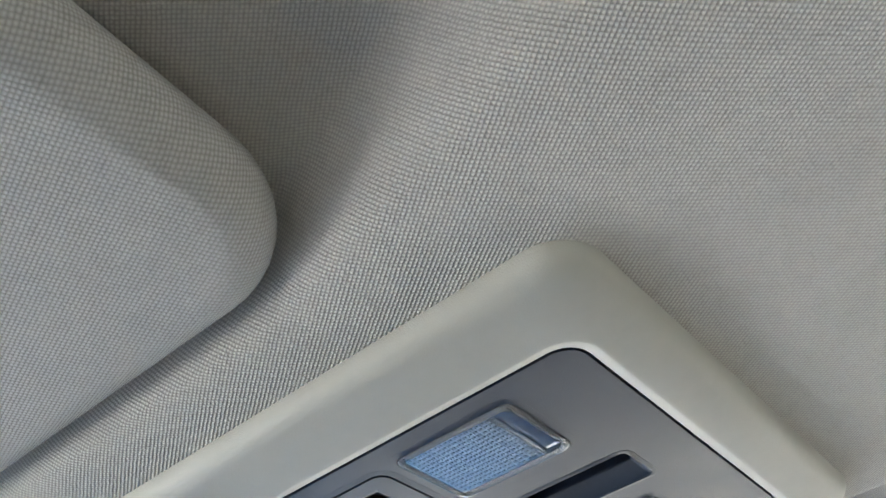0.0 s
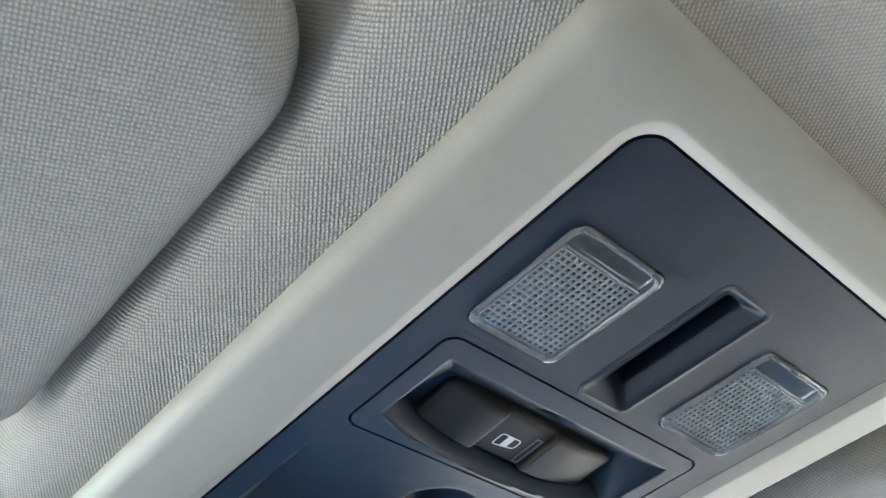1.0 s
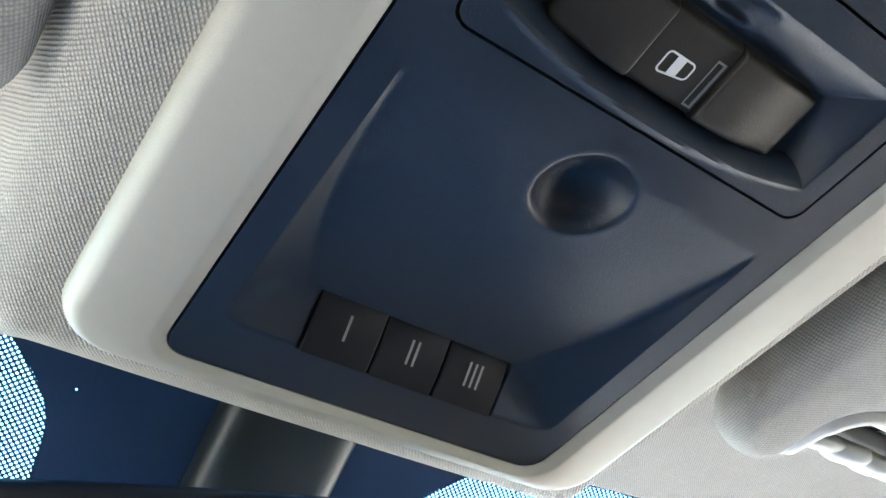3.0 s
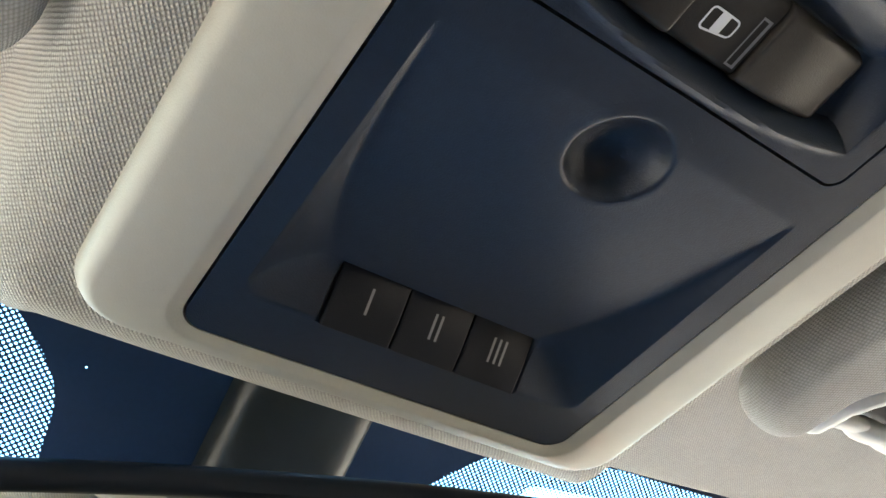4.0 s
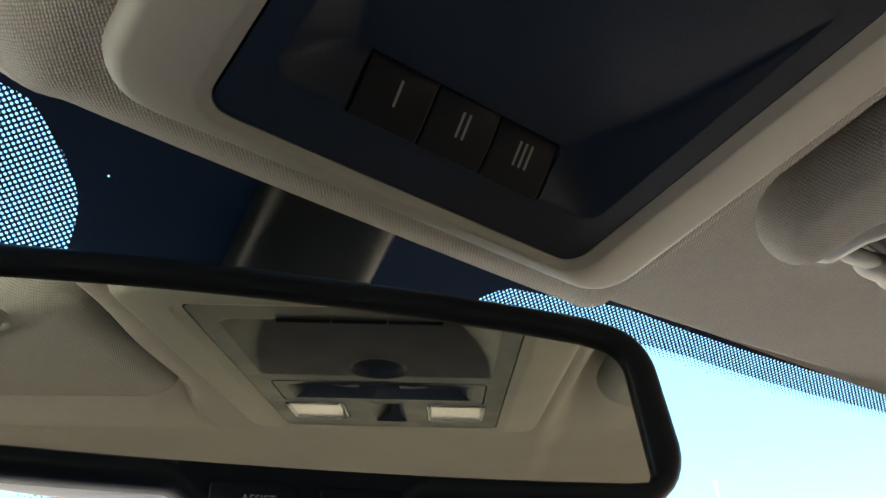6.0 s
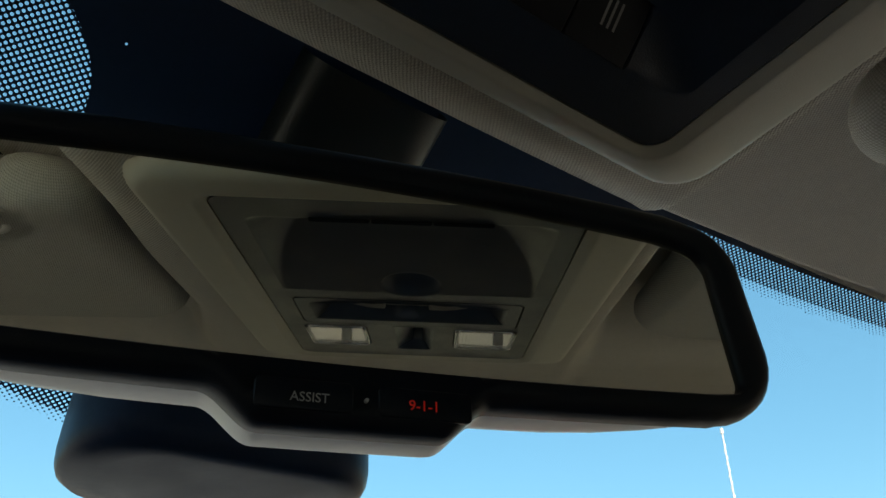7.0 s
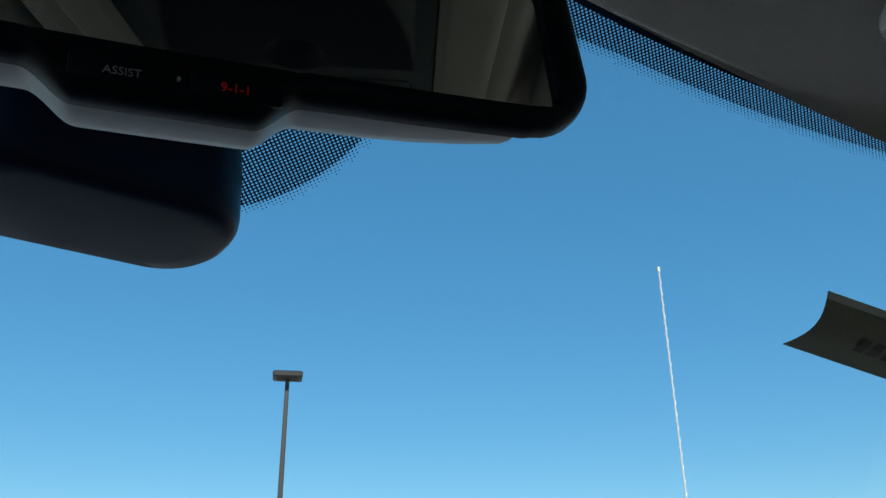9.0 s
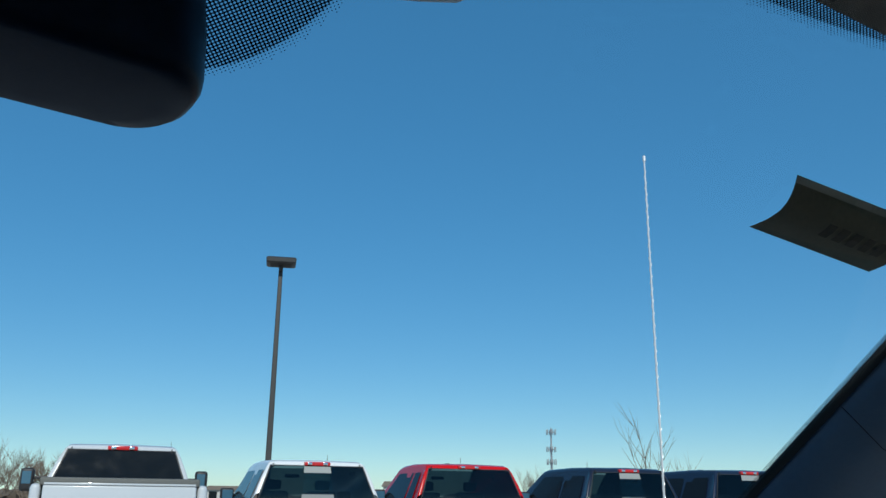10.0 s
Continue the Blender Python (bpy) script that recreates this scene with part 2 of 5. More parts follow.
def glass_sheet(name, tint=(1, 1, 1), gloss=0.06):
    m = bpy.data.materials.new(name)
    m.use_nodes = True
    nt = m.node_tree
    nt.nodes.clear()
    out = nt.nodes.new("ShaderNodeOutputMaterial")
    mix = nt.nodes.new("ShaderNodeMixShader")
    tr = nt.nodes.new("ShaderNodeBsdfTransparent")
    gl = nt.nodes.new("ShaderNodeBsdfGlossy")
    tr.inputs["Color"].default_value = (*tint, 1)
    gl.inputs["Roughness"].default_value = 0.02
    mix.inputs["Fac"].default_value = gloss
    nt.links.new(tr.outputs[0], mix.inputs[1])
    nt.links.new(gl.outputs[0], mix.inputs[2])
    nt.links.new(mix.outputs[0], out.inputs["Surface"])
    return m


def clear_cover(name, power):
    """Clear smooth plastic over a silvered back: sees through, glossier at a slant."""
    m = glass_sheet(name, (0.97, 0.98, 0.99), 0.0)
    nt = m.node_tree
    slant = nt.nodes.new("ShaderNodeLayerWeight")
    slant.inputs["Blend"].default_value = 0.5
    pw = nt.nodes.new("ShaderNodeMath")
    pw.operation = "POWER"
    pw.inputs[1].default_value = power
    nt.links.new(slant.outputs["Facing"], pw.inputs[0])
    nt.links.new(pw.outputs[0], nt.nodes["Mix Shader"].inputs["Fac"])
    return m


M_SMOOTH = clear_cover("smooth lens cover", 2.3)
M_GLASS = glass_sheet("windscreen glass", (0.93, 0.97, 0.98), 0.03)


def frit_material():
    """Black ceramic print that breaks up into staggered dots; the fade is kept in a UV layer."""
    # black print; the blue of reflected sky is put into its base
    m = material("black ceramic print", (0.0085, 0.030, 0.070), 0.4, spec=0.3, noise_scale=50, var=0.1)
    nt = m.node_tree
    b = nt.nodes["Principled BSDF"]
    out = nt.nodes["Material Output"]
    uv = nt.nodes.new("ShaderNodeUVMap")
    uv.uv_map = "metric"
    fade = nt.nodes.new("ShaderNodeUVMap")
    fade.uv_map = "fade"
    sep = nt.nodes.new("ShaderNodeSeparateXYZ")
    nt.links.new(fade.outputs["UV"], sep.inputs[0])

    def lattice(offset):
        a = nt.nodes.new("ShaderNodeVectorMath")
        a.operation = "MULTIPLY_ADD"
        a.inputs[1].default_value = (1 / 0.0029, 1 / 0.0029, 0)
        a.inputs[2].default_value = (offset, offset, 0)
        nt.links.new(uv.outputs["UV"], a.inputs[0])
        fr = nt.nodes.new("ShaderNodeVectorMath")
        fr.operation = "FRACTION"
        nt.links.new(a.outputs[0], fr.inputs[0])
        sb = nt.nodes.new("ShaderNodeVectorMath")
        sb.operation = "SUBTRACT"
        sb.inputs[1].default_value = (0.5, 0.5, 0)
        nt.links.new(fr.outputs[0], sb.inputs[0])
        ln = nt.nodes.new("ShaderNodeVectorMath")
        ln.operation = "LENGTH"
        nt.links.new(sb.outputs[0], ln.inputs[0])
        return ln.outputs["Value"]

    mn = nt.nodes.new("ShaderNodeMath")
    mn.operation = "MINIMUM"
    nt.links.new(lattice(100.0), mn.inputs[0])
    nt.links.new(lattice(100.5), mn.inputs[1])
    # fade 1: print closed; towards 0 the round openings grow
    th = nt.nodes.new("ShaderNodeMapRange")
    th.inputs["From Min"].default_value, th.inputs["From Max"].default_value = 0.0, 0.24
    th.inputs["To Min"].default_value, th.inputs["To Max"].default_value = 0.395, 0.335
    nt.links.new(sep.outputs["X"], th.inputs["Value"])
    full = nt.nodes.new("ShaderNodeMath")
    full.operation = "GREATER_THAN"
    full.inputs[1].default_value = 0.24
    nt.links.new(sep.outputs["X"], full.inputs[0])
    size = nt.nodes.new("ShaderNodeMix")
    nt.links.new(full.outputs[0], size.inputs["Factor"])
    nt.links.new(th.outputs["Result"], size.inputs["A"])
    size.inputs["B"].default_value = 0.23
    lt = nt.nodes.new("ShaderNodeMath")
    lt.operation = "LESS_THAN"
    nt.links.new(mn.outputs[0], lt.inputs[0])
    nt.links.new(size.outputs["Result"], lt.inputs[1])
    solid = nt.nodes.new("ShaderNodeMath")
    solid.operation = "LESS_THAN"
    nt.links.new(sep.outputs["Y"], solid.inputs[0])
    solid.inputs[1].default_value = 0.5
    dots = nt.nodes.new("ShaderNodeMath")
    dots.operation = "MULTIPLY"
    nt.links.new(lt.outputs[0], dots.inputs[0])
    nt.links.new(solid.outputs[0], dots.inputs[1])
    # one pinhole in the closed print
    pin = nt.nodes.new("ShaderNodeVectorMath")
    pin.operation = "DISTANCE"
    pin.inputs[1].default_value = (-0.083, 0.0505, 0)
    nt.links.new(uv.outputs["UV"], pin.inputs[0])
    hole = nt.nodes.new("ShaderNodeMath")
    hole.operation = "LESS_THAN"
    hole.inputs[1].default_value = 0.0005
    nt.links.new(pin.outputs["Value"], hole.inputs[0])
    opn = nt.nodes.new("ShaderNodeMath")
    opn.operation = "MAXIMUM"
    nt.links.new(dots.outputs[0], opn.inputs[0])
    nt.links.new(hole.outputs[0], opn.inputs[1])
    tr = nt.nodes.new("ShaderNodeBsdfTransparent")
    mix = nt.nodes.new("ShaderNodeMixShader")
    nt.links.new(opn.outputs[0], mix.inputs[0])
    nt.links.new(b.outputs[0], mix.inputs[1])
    nt.links.new(tr.outputs[0], mix.inputs[2])
    nt.links.new(mix.outputs[0], out.inputs["Surface"])
    return m


M_FRIT = frit_material()

# ---- large structure: headliner, windscreen, cabin walls ----
FACE_HX, FACE_Y0, FACE_Y1 = 0.0787, -0.1465, 0.1470
BEZ_HX, BEZ_Y0, BEZ_Y1 = 0.1136, -0.1710, 0.1632


def lip(x):
    return 0.2155 - 0.20 * x * x - 0.0225 * (1 - sstep(0.11, 0.17, abs(x)))


def over_console(x, y):
    return abs(x) < BEZ_HX - 0.014 and BEZ_Y0 + 0.014 < y < BEZ_Y1 - 0.014


def headliner_z(x, y):
    ax = abs(x)
    dx, df = max(0.0, ax - BEZ_HX - 0.003), max(0.0, y - BEZ_Y1 - 0.0035)
    if x > 0:  # a tighter roll on the passenger's side
        dx = max(0.0, dx - 0.004) * 1.5
    else:  # the roll broadens behind the driver's visor
        dx *= 0.031 / (0.031 + 0.027 * ramp(-0.085, -0.190, y))
    q = math.hypot(dx / 0.040, df / 0.066)
    w = sstep(0.0, 1.0, q)
    if x < 0:  # on the driver's side a full roll that plunges into the visor's pocket
        c = (dx / 0.040) / (dx / 0.040 + df / 0.066 + 1e-6) * sstep(-0.285, -0.200, y)
        w += c * (0.24 * min(q / 0.62, 1.0) ** 2 + 0.76 * sstep(0.56, 0.90, q) - w)
    pocket = sstep(-0.245, -0.135, y) if x > 0 else sstep(-0.285, -0.200, y)
    side = 0.040 * sstep(0.0, 1.0, dx / 0.040) * (1 - pocket)
    z = 0.0096 + 0.042 * w - side * 0.85 - 0.0075 * pocket * sstep(0.0, 1.0, dx / 0.040) * (1 - sstep(0.02, 0.10, y))
    z -= 0.08 * max(0.0, -0.30 - y)
    z -= 0.22 * max(0.0, ax - 0.45) ** 2 * 2
    e = lip(x)
    z += 0.010 * ramp(e - 0.008, e, y) ** 2
    if over_console(x, y):
        z += 0.02
    return z


xs = sorted({round(v, 4) for v in [*np.arange(-0.72, -0.25, 0.03), *np.arange(-0.25, 0.25, 0.004), *np.arange(0.25, 0.721, 0.01)]})
ys = [*np.arange(-1.5, -0.42, 0.06), *np.arange(-0.42, 0.19, 0.005)]
ys_front = list(np.linspace(0.0, 1.0, 16))


def under_glass(x, y):
    return 0.0715 - 0.487 * (y - 0.2037 + 0.40 * x * x) / 0.874


def head_point(x, y):
    if y > 5:  # rows that follow the front lip
        t = y - 10
        yy = 0.185 + (lip(x) - 0.185) * t if lip(x) > 0.187 else lip(x) - 0.002 * (1 - t)
        return (x, yy, min(headliner_z(x, yy), under_glass(x, yy)))
    yy = min(y, lip(x) - 0.004)
    return (x, yy, min(headliner_z(x, yy), under_glass(x, yy)))


bm = field(xs, ys + [10 + t for t in ys_front], head_point)
# cloth coordinates that run along the surface, so that the knit keeps its size on the slopes
lay = bm.loops.layers.uv.new("cloth")
bm.verts.ensure_lookup_table()
n_x, mid = len(xs), min(range(len(xs)), key=lambda k: abs(xs[k]))
across, along, seen = {}, [0.0] * n_x, None
for j in range(len(bm.verts) // n_x):
    row = bm.verts[j * n_x:(j + 1) * n_x]
    flat_row = [Vector((v.co.x, v.co.y, v.co.z - (0.02 if over_console(v.co.x, v.co.y) else 0.0))) for v in row]
    run = [0.0]
    for a, b in zip(flat_row, flat_row[1:]):
        run.append(run[-1] + (b - a).length)
    for k, v in enumerate(row):
        if seen:
            along[k] += (flat_row[k] - seen[k]).length
        across[v] = ((run[k] - run[mid]) * K, along[k] * K)
    seen = flat_row
for f in bm.faces:
    for lp in f.loops:
        lp[lay].uv = across[lp.vert]
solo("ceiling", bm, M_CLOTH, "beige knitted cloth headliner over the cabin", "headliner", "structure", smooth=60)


def screen(x, s, off=0.0):
    """A point of the windscreen, s metres down from its top edge."""
    y = 0.2037 - 0.40 * x * x + s * 0.874
    z = 0.075 - s * 0.487
    return (x, y - off * 0.487, z - off * 0.874)


bm = field(list(np.linspace(-0.80, 0.80, 41)), list(np.linspace(-0.01, 0.95, 30)), lambda x, s: screen(x, s))
windscreen = solo("window_1", bm, M_GLASS, "clear raked windscreen glass", "windscreen", "structure", smooth=60)
windscreen.visible_shadow = False


def smin(a, b, k):
    """A minimum with a rounded join."""
    h = max(0.0, k - abs(a - b)) / k
    return min(a, b) - h * h * k * 0.25


def frit_fade(x, s):
    """Fade (x: share closed, y: 1 where the print is closed)."""
    ax = abs(x)
    s_top = 0.034 - 0.006 * sstep(0.12, 0.19, ax) + 0.105 * max(0.0, ax - 0.2)
    s_low = 0.052 + 0.113 * max(0.0, ax - 0.25)
    inner = 0.0835 + 0.036 * ramp(0.075, 0.03, s) ** 2 + 0.008 * ramp(0.11, 0.04, s)
    bottom = math.hypot(max(0.0, ax - 0.05) / 0.045, max(0.0, s - 0.12) / 0.045)
    closed = max(min((inner - ax) / 0.004, (1 - bottom) * 10 if s > 0.12 else 9), (s_top - s) / 0.003)
    outer = (ax / 0.149) ** 3 + (max(0.0, s - 0.05) / 0.165) ** 3
    ring = min(1.0, (1 - outer) / 0.25)
    band = (s_low - s) / (s_low - s_top)
    f = -smin(-ring, -max(band, -1.5), 0.5) if ax < 0.19 else band
    return f, 0.5 + 0.5 * max(-1.0, min(1.0, closed))


bm = bmesh.new()
fx = list(np.linspace(-0.62, 0.62, 311))
fs = list(np.linspace(0.0, 0.217, 109))
uvm, uvf = bm.loops.layers.uv.new("metric"), bm.loops.layers.uv.new("fade")
grid = [[(bm.verts.new(screen(x, s, 0.0015)), (x, s), frit_fade(x, s)) for x in fx] for s in fs]
for j in range(len(fs) - 1):
    for i in range(len(fx) - 1):
        q = (grid[j][i], grid[j][i + 1], grid[j + 1][i + 1], grid[j + 1][i])
        if all(c[2][0] < 0.0 and c[2][1] < 0.3 for c in q):
            continue
        f = bm.faces.new([c[0] for c in q])
        for lp, c in zip(f.loops, q):
            # the rows of dots follow the band's lower edge
            lp[uvm].uv = (c[1][0], c[1][1] - 0.113 * max(0.0, abs(c[1][0]) - 0.25))
            lp[uvf].uv = c[2]
solo("trim", bm, M_FRIT, "black ceramic dot print on the windscreen's top edge", "windscreen print", "structure", smooth=60)

# unseen walls that close the cabin; their heights and openings shape its light
# roof skin added to keep the sun off the sensor cover
solo("roof", box(-0.80, 0.80, -1.72, 0.175, 0.085, 0.115, 0.01, 2), M_ROOF, "unseen roof skin over the cabin that blocks the sun", "roof", "structure", m=CAR)
# unseen floor, beige so that it bounces warm light upwards
solo("floor", box(-0.85, 0.85, -1.7, 0.6, -1.02, -1.0), material("warm bounce carpet", (0.17, 0.148, 0.121), 0.9, noise_scale=40, var=0.2, bump=0.5, bump_scale=600), "unseen cabin floor, beige to bounce warm light", "floor", "structure", m=CAR)
solo("wall_left", box(-0.86, -0.80, -1.7, 0.75, -1.0, -0.42), M_SHELL, "lower lining of the cabin's side", "wall", "structure", m=CAR)
solo("wall_right", box(0.80, 0.86, -1.7, 0.75, -1.0, -0.42), M_SHELL, "lower lining of the cabin's side", "wall", "structure", m=CAR)
# rear sides are closed so that light comes from the front
solo("wall_rear_left", box(-0.80, -0.70, -1.7, -1.05, -0.42, 0.06), M_SHELL, "unseen light-blocking lining at the cabin's rear side", "wall", "structure", m=CAR)
solo("wall_rear_right", box(0.70, 0.80, -1.7, -1.50, -0.42, 0.06), M_SHELL, "unseen light-blocking lining at the cabin's rear side", "wall", "structure", m=CAR)
solo("wall_rear", box(-0.80, 0.80, -1.72, -1.40, -1.0, -0.52), M_SHELL, "lining of the cabin's rear", "wall", "structure", m=CAR)
solo("wall_pillar", box(0.72, 0.80, -0.72, -0.60, -0.42, 0.06, 0.01, 2), M_SHELL, "lined pillar between the side windows", "wall", "structure", m=CAR)
solo("window_3", box(0.765, 0.77, -1.50, -0.72, -0.42, 0.06), glass_sheet("tinted side glass", (0.42, 0.43, 0.44), 0.05), "tinted rear side window glass", "window", "structure", m=CAR)
# unseen rails, added to cut grazing side light on the headliner
for sx, side in ((-1, "left"), (1, "right")):
    solo("wall_rail_" + side, box(*sorted((sx * 0.715, sx * 0.80)), -1.70, 0.22, -0.10, 0.06, 0.015, 3), M_CLOTH_PLAIN, "unseen cloth-lined rail that cuts light over the side window", "wall", "structure", m=CAR)
SIDE_GLASS = glass_sheet("clear door glass", (0.95, 0.95, 0.94), 0.03)
# the driver's glass is darkened to stand for a body blocking its light
solo("window_4", box(-0.795, -0.790, -1.05, 0.24, -0.42, -0.10), glass_sheet("light-dimming door glass", (0.54, 0.55, 0.55), 0.03), "unseen front side window glass, tint set for the cabin's light", "window", "structure", m=CAR)
solo("window_5", box(0.790, 0.795, -0.60, 0.24, -0.42, -0.10), SIDE_GLASS, "unseen front side window glass, tint set for the cabin's light", "window", "structure", m=CAR)
solo("window_2", box(-0.80, 0.80, -1.60, -1.595, -0.62, 0.10), glass_sheet("dark tinted glass", (0.52, 0.53, 0.53), 0.05), "dark tinted rear window glass", "window", "structure", m=CAR)
for n, x in (("trim_slider_left", -0.20), ("trim_slider_right", 0.162)):
    solo(n, box(x - 0.012, x + 0.012, -1.590, -1.570, -0.62, 0.02, 0.003, 1), M_DARK, "black upright of the sliding rear window", "trim", "structure", m=CAR)
# unseen dash, made blue so the console's face picks up blue
solo("wall_front", box(-0.80, 0.80, 0.30, 0.95, -0.70, -0.45, 0.04, 3), M_DASH, "unseen dash top under the windscreen, blue for the console's reflection", "wall", "structure", m=CAR)
# unseen lot ground, pale to throw sunlight up through the windows
solo("ground", field([-700, -60, -20, 20, 60, 700], [-700, -60, -10, 30, 80, 900], lambda x, y: (x, y, 0)), material("pale bounce ground", (0.40, 0.36, 0.31), 0.85, noise_scale=0.6, var=0.3, bump=0.6, bump_scale=60), "unseen parking lot ground, kept pale to bounce light", "ground", "structure", m=Matrix.Identity(4))

# ---- overhead console ----
console = thing("overhead_console", "grey-beige framed overhead console with a charcoal face", "console")
console.matrix_world = CAR @ Matrix.Translation((0.0006, 0, 0))


def ring_rect(hx, y0, y1, r, z, n=8, rf=None):
    """A rounded rectangle at height z; rf is the radius of its front corners."""
    rf = r if rf is None else rf
    pts = []
    for cx, cy, q, a0 in ((hx - rf, y1 - rf, rf, 0), (-hx + rf, y1 - rf, rf, 90), (-hx + r, y0 + r, r, 180), (hx - r, y0 + r, r, 270)):
        pts += [(cx + q * math.cos(radians(a0 + 90 * k / n)), cy + q * math.sin(radians(a0 + 90 * k / n)), z) for k in range(n + 1)]
    return pts


HOLE_X, HOLE_Y, HOLE_R = 0.0020, 0.0268, 0.0160
LENS_X0, LENS_X1, LENS_Y0, LENS_Y1 = 0.0284, 0.0678, -0.1140, -0.0640


def in_seat(x, y, cx, cy, hx, hy, r):
    dx, dy = abs(x - cx) - hx + r, abs(y - cy) - hy + r
    return math.hypot(max(0.0, dx), max(0.0, dy)) < r and dx < r and dy < r


def face_depth(x, y, hole=True):
    """How far the face lies above its rim: the bowl, the finger dimple, the slot and the seats of lamps and switch panel."""
    ax = abs(x)
    floor_z = 0.0148 * ramp(-0.004, 0.107, y) ** 1.4
    t = ramp(0.015, 0.107, y)
    xo = 0.0680
    # the foot of the side walls draws in along a curve
    xi = 0.0676 - (0.0050 * t + 0.0160 * t ** 2.4 if x < 0 else 0.0035 * t + 0.0245 * t ** 2.2)
    side = 0.0148 * t * ramp(xo, xi - 0.0002, ax) if t > 0 else 0
    front = 0.0148 * ramp(0.1245, 0.107, y)
    z = max(0.0, smin(smin(floor_z, side, 0.0020 + 0.0100 * t), front, 0.0060)) if t > 0 and front > 0 and side > 0 else 0.0
    if hole and math.hypot(x - HOLE_X, y - HOLE_Y) < HOLE_R + 0.0006:
        z += 0.014
    if in_seat(x, y, 0.0013, -0.0922, 0.0107, 0.0316, 0.003):
        z = 0.016
    if in_seat(ax, y, (LENS_X0 + LENS_X1) / 2, (LENS_Y0 + LENS_Y1) / 2, (LENS_X1 - LENS_X0) / 2 + 0.0004, (LENS_Y1 - LENS_Y0) / 2 + 0.0004, 0.0044):
        z = 0.010
    if ax < 0.0406 and 0.1078 < y < 0.1256:
        z += 0.0030
    if in_seat(x, y, 0, -0.0281, 0.0660, 0.0285, 0.0054):
        z = 0.020
    return z


def face_half(y):
    r = 0.0085
    d = max(0.0, FACE_Y0 + r - y, y - (FACE_Y1 - r))
    return FACE_HX - r + math.sqrt(max(0.0, r * r - d * d))


def face_point(x, y):
    k = face_half(y) / FACE_HX
    return (x * k, y, face_depth(x, y))


ends = [FACE_Y0 + 0.0085 * (1 - math.cos(radians(a))) for a in range(0, 90, 10)] + [FACE_Y1 - 0.0085 * (1 - math.cos(radians(a))) for a in range(0, 90, 10)]
ex = [0.0680, LENS_X0 - 0.0006, LENS_X1 + 0.0006]
xs = lines(-FACE_HX, FACE_HX, 0.0011, *ex, *[-e for e in ex], -0.0094, 0.0120)
ys = sorted({*[y for y in lines(FACE_Y0, FACE_Y1, 0.0011, -0.0570, 0.0006, LENS_Y0 - 0.0006, LENS_Y1 + 0.0006, -0.1238, -0.0606) if FACE_Y0 + 0.006 < y < FACE_Y1 - 0.006], *ends})
bm = field(xs, ys, face_point)
rim = [e for e in bm.edges if e.is_boundary]
ext = bmesh.ops.extrude_edge_only(bm, edges=rim)
for v in ext["geom"]:
    if isinstance(v, bmesh.types.BMVert):
        v.co.z += 0.005
face = part("face_panel", bm, M_FACE, console, "charcoal grained plastic face with a sloping tray", smooth=60)

rings = []
for r, z in ((HOLE_R + 0.0052, 0.0004), (HOLE_R + 0.0050, -0.00003), (HOLE_R + 0.0024, -0.00006), (HOLE_R + 0.0008, -0.0001), (HOLE_R + 0.0001, 0.0001), (HOLE_R - 0.0008, 0.0010), (HOLE_R * 0.88, 0.0032), (HOLE_R * 0.72, 0.0060), (HOLE_R * 0.50, 0.0083), (HOLE_R * 0.25, 0.0096), (HOLE_R * 0.05, 0.0100)):
    ring = [(HOLE_X + r * math.cos(2 * math.pi * k / 64), HOLE_Y + r * math.sin(2 * math.pi * k / 64)) for k in range(64)]
    rings.append([(x, y, z + face_depth(x, y, False)) for x, y in ring])
part("finger_dimple", loft(rings, cap1=True), M_FACE, face, "round finger dimple", smooth=50)

slot_rings = []
for x0, x1, y0, y1, r, z in ((-0.0122, 0.0148, -0.1262, -0.0590, 0.0050, 0.0006), (-0.0120, 0.0146, -0.1260, -0.0592, 0.0048, -0.0001), (-0.0104, 0.0130, -0.1244, -0.0608, 0.0034, -0.0003), (-0.0097, 0.0123, -0.1237, -0.0615, 0.0030, 0.0001), (-0.0090, 0.0116, -0.1230, -0.0622, 0.0027, 0.0010), (-0.0012, 0.0078, -0.1196, -0.0668, 0.0014, 0.0056), (-0.0002, 0.0074, -0.1190, -0.0674, 0.0012, 0.0068), (0.0000, 0.0074, -0.1190, -0.0674, 0.0012, 0.0190)):
    slot_rings.append([(x, y, z) for x, y in rrect((x0 + x1) / 2, (y0 + y1) / 2, (x1 - x0) / 2, (y1 - y0) / 2, r, 5)])
part("coin_slot", loft(slot_rings, cap1=True), M_FACE, face, "long sloping slot in the face", smooth=35)

inner = [ring_rect(FACE_HX + 0.0009, FACE_Y0 - 0.0009, FACE_Y1 + 0.0009, 0.0094, z) for z in (0.006, 0.0004)]
